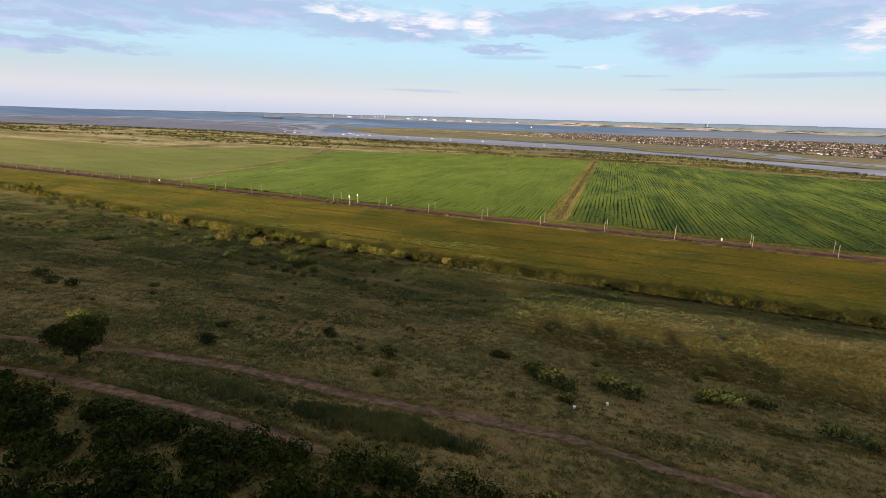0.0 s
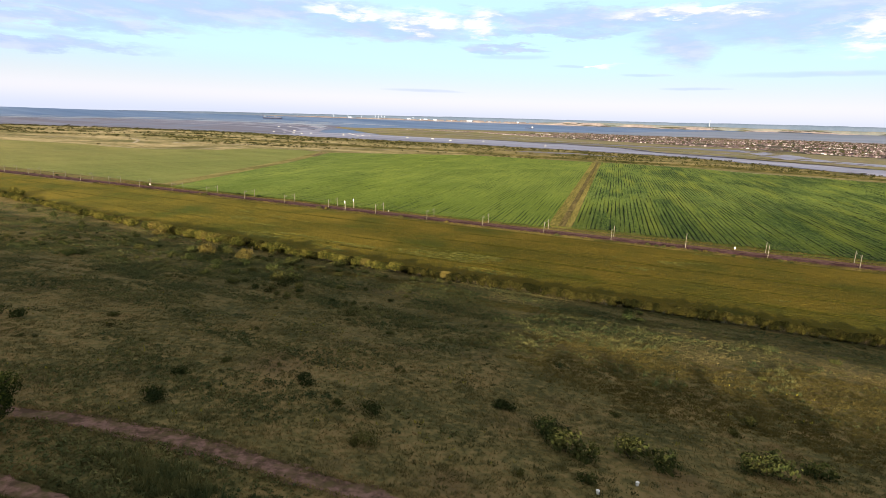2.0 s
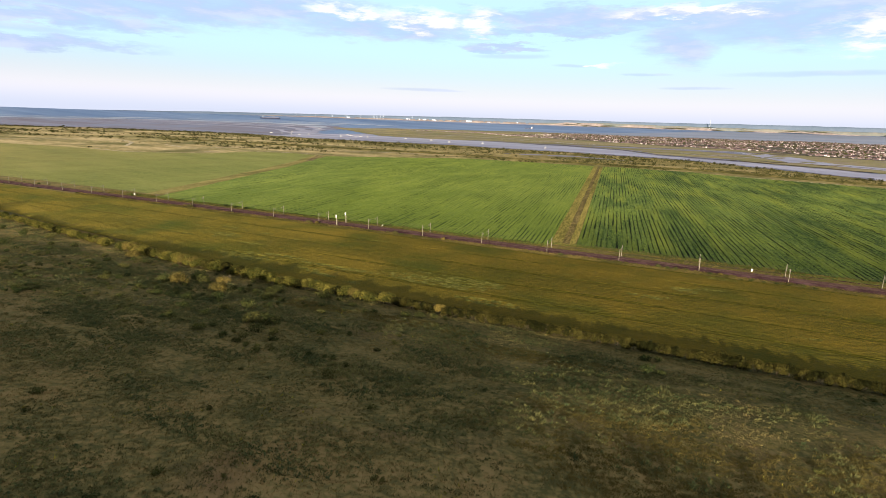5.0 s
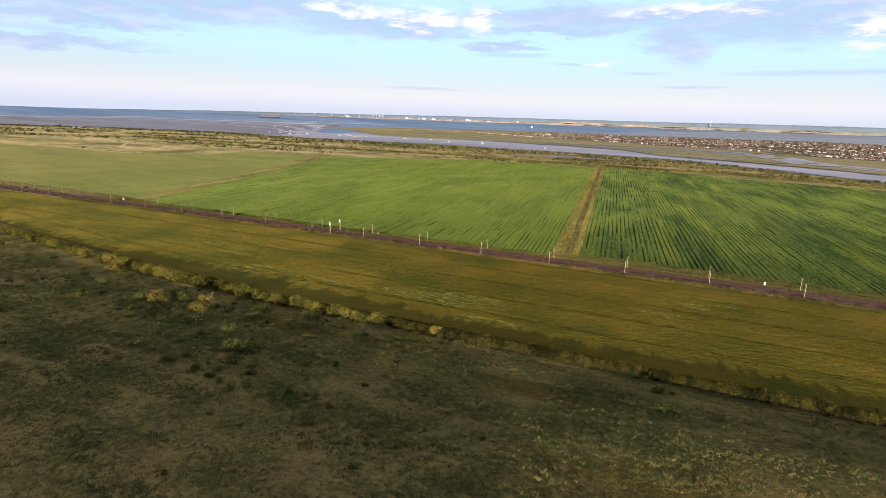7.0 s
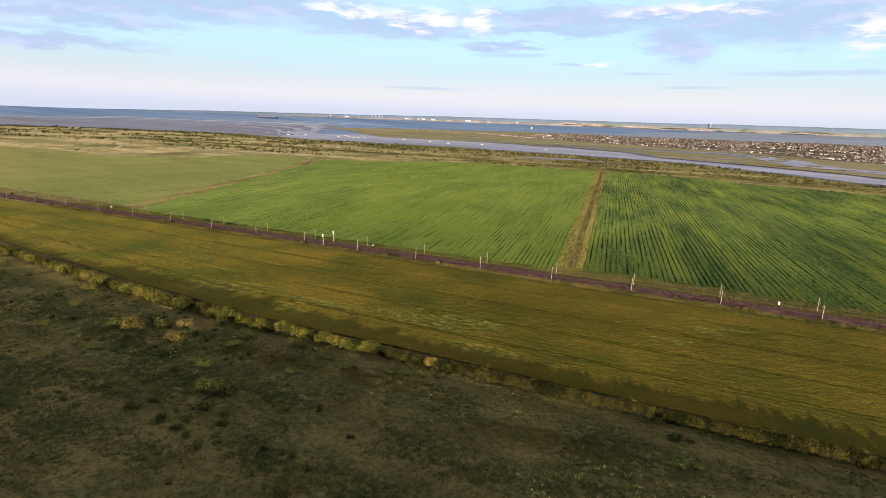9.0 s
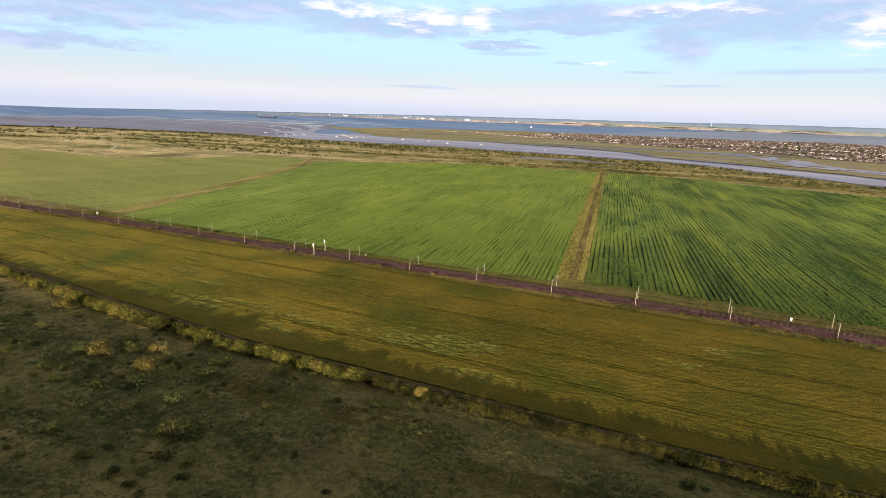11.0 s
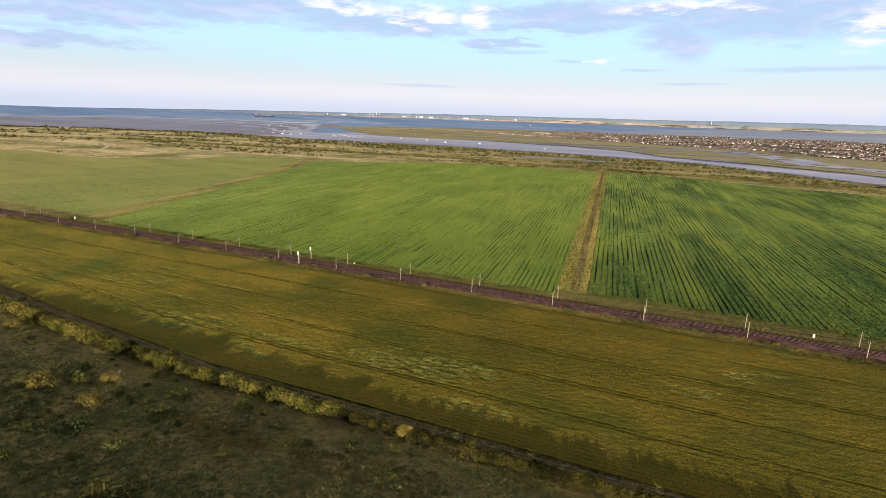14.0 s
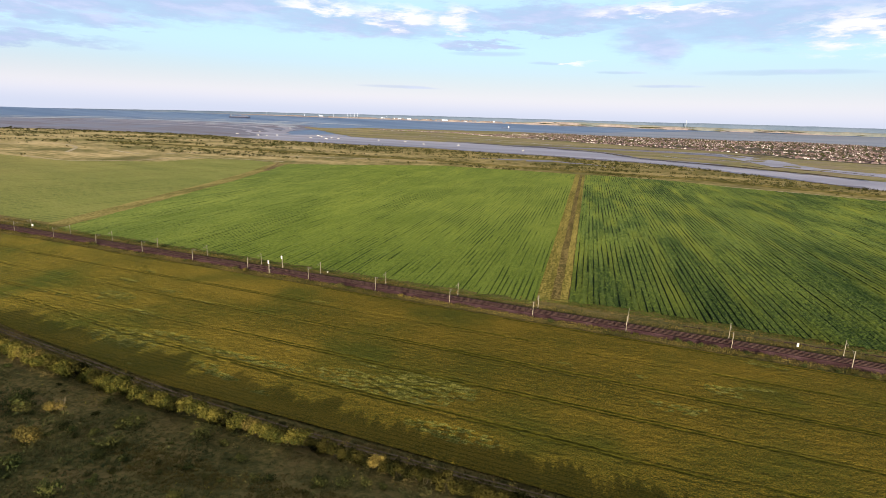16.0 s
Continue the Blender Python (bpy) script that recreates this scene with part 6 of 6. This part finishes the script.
def far_works():
    rng = random.Random(3)
    for i in range(46):
        b = rng.choice([rng.uniform(-7.2, 1.0), rng.uniform(-7.2, -1.0), rng.uniform(-16, -10), rng.uniform(0, 6)])
        h = rng.uniform(4, 12)
        w = rng.uniform(8, 30)
        t = tagged(on_shore("works_building", b, 0.03 + 0.03 * rng.random(), 4744 + rng.uniform(0, 6)), "pale works building on the far shore", "building", "works on the far shore")
        bm = bmesh.new()
        if rng.random() < 0.4:
            bmesh.ops.create_cone(bm, cap_ends=True, segments=12, radius1=h * 0.55, radius2=h * 0.55, depth=h, matrix=Matrix.Translation((0, 0, h / 2)))
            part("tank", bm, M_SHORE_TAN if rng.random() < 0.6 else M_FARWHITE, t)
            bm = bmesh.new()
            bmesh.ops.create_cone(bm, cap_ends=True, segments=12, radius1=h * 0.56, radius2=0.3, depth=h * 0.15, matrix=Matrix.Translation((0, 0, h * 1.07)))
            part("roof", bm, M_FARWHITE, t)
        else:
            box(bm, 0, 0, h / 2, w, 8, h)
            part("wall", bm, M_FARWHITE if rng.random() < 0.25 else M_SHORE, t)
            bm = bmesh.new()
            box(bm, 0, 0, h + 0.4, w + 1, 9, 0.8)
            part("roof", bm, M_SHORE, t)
    for b in (-15.75, -14.1, -12.7, -11.3, -17.6, -6.0):
        t = tagged(on_shore("wind_turbine", b, 0.03), "slim white wind turbine on the far shore", "wind turbine", "turbines on the far shore")
        bm = bmesh.new()
        tube(bm, (0, 0, 0), (0, 0, 20), 0.9, 0.6)
        part("tower", bm, M_FARWHITE, t)
        bm = bmesh.new()
        box(bm, 0, 0, 20.2, 1.2, 2.4, 1.2)
        nac = part("nacelle", bm, M_FARWHITE, t)
        for k in range(3):
            bm = bmesh.new()
            a = k * 2.094 + b
            tube(bm, (0, -1.4, 20.2), (math.sin(a) * 11, -1.4, 20.2 + math.cos(a) * 11), 0.5, 0.2, 4)
            part("blade", bm, M_FARWHITE, nac)
    for b in (-9.9, -9.6, -9.25, -8.95):
        t = tagged(on_shore("dock_crane", b, 0.02), "tall white dock crane with raised boom", "crane", "cranes at the dock")
        for x in (-3, 3):
            for y in (-3, 3):
                bm = bmesh.new()
                tube(bm, (x, y, 0), (x * 0.7, y * 0.7, 22), 0.9, 0.8, 4)
                part("leg", bm, M_FARWHITE, t)
        bm = bmesh.new()
        tube(bm, (0, 0, 20), (2, 0, 37), 1.2, 0.7, 4)
        part("boom", bm, M_FARWHITE, t)
        bm = bmesh.new()
        box(bm, 0, 0, 21, 8, 8, 2.5)
        part("machinery_house", bm, M_FARWHITE, t)
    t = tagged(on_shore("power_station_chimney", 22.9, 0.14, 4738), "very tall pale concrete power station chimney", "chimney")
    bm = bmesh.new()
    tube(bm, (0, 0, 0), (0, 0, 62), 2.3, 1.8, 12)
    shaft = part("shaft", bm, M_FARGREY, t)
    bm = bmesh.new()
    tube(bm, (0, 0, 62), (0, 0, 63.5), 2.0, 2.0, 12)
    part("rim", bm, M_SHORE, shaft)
    bm = bmesh.new()
    box(bm, 22, 0, 2.5, 14, 8, 5)
    box(bm, 38, 0, 2, 10, 8, 4)
    part("station_hall", bm, M_FARGREY, t)


far_works()


def container_ship():
    t = tagged(new("container_ship"), "long dark container ship at anchor in the estuary", "ship")
    t.location = far_point(-20.1, -0.26, 4380)
    t.location.z = EYE * 0.65 + 0.4
    t.rotation_euler = (0, 0, radians(20.1 - 3))
    bm = bmesh.new()
    ring = []
    for x, w, z in ((-70, 7, 8), (-55, 10, 8), (50, 10, 8), (74, 0.5, 11)):
        ring.append([bm.verts.new(q) for q in ((x, -w, z), (x * 0.96, -w * 0.8, 0), (x * 0.96, w * 0.8, 0), (x, w, z))])
    for a, b in zip(ring[:-1], ring[1:]):
        for j in range(4):
            bm.faces.new((a[j], b[j], b[(j + 1) % 4], a[(j + 1) % 4]))
    bm.faces.new(ring[0])
    bm.faces.new(ring[-1][::-1])
    part("hull", bm, M_SHIP, t)
    bm = bmesh.new()
    box(bm, -50, 0, 15, 9, 17, 16)
    part("bridge", bm, M_SHORE, t)
    bm = bmesh.new()
    box(bm, -57, 0, 14, 4, 6, 14)
    part("funnel", bm, M_SHIP, t)
    rng = random.Random(2)
    for x in range(-40, 58, 12):
        bm = bmesh.new()
        h = rng.choice([4.5, 7, 9.5])
        box(bm, x, 0, 8 + h / 2, 11, 17, h)
        part("container_stack", bm, M_SHIP, t)
    t2 = tagged(new("cargo_ship"), "small dark coaster with white bridge under way", "ship")
    t2.location = far_point(6.0, -0.42, 4200)
    t2.location.z = EYE * 0.5357 + 0.4
    t2.rotation_euler = (0, 0, radians(-6))
    bm = bmesh.new()
    box(bm, 0, 0, 2.5, 60, 10, 5)
    bmesh.ops.bevel(bm, geom=bm.edges[:], offset=1.5, segments=1, affect="EDGES")
    part("hull", bm, M_SHIP, t2)
    bm = bmesh.new()
    box(bm, 22, 0, 9, 8, 9, 10)
    part("bridge", bm, M_HULL, t2)


container_ship()
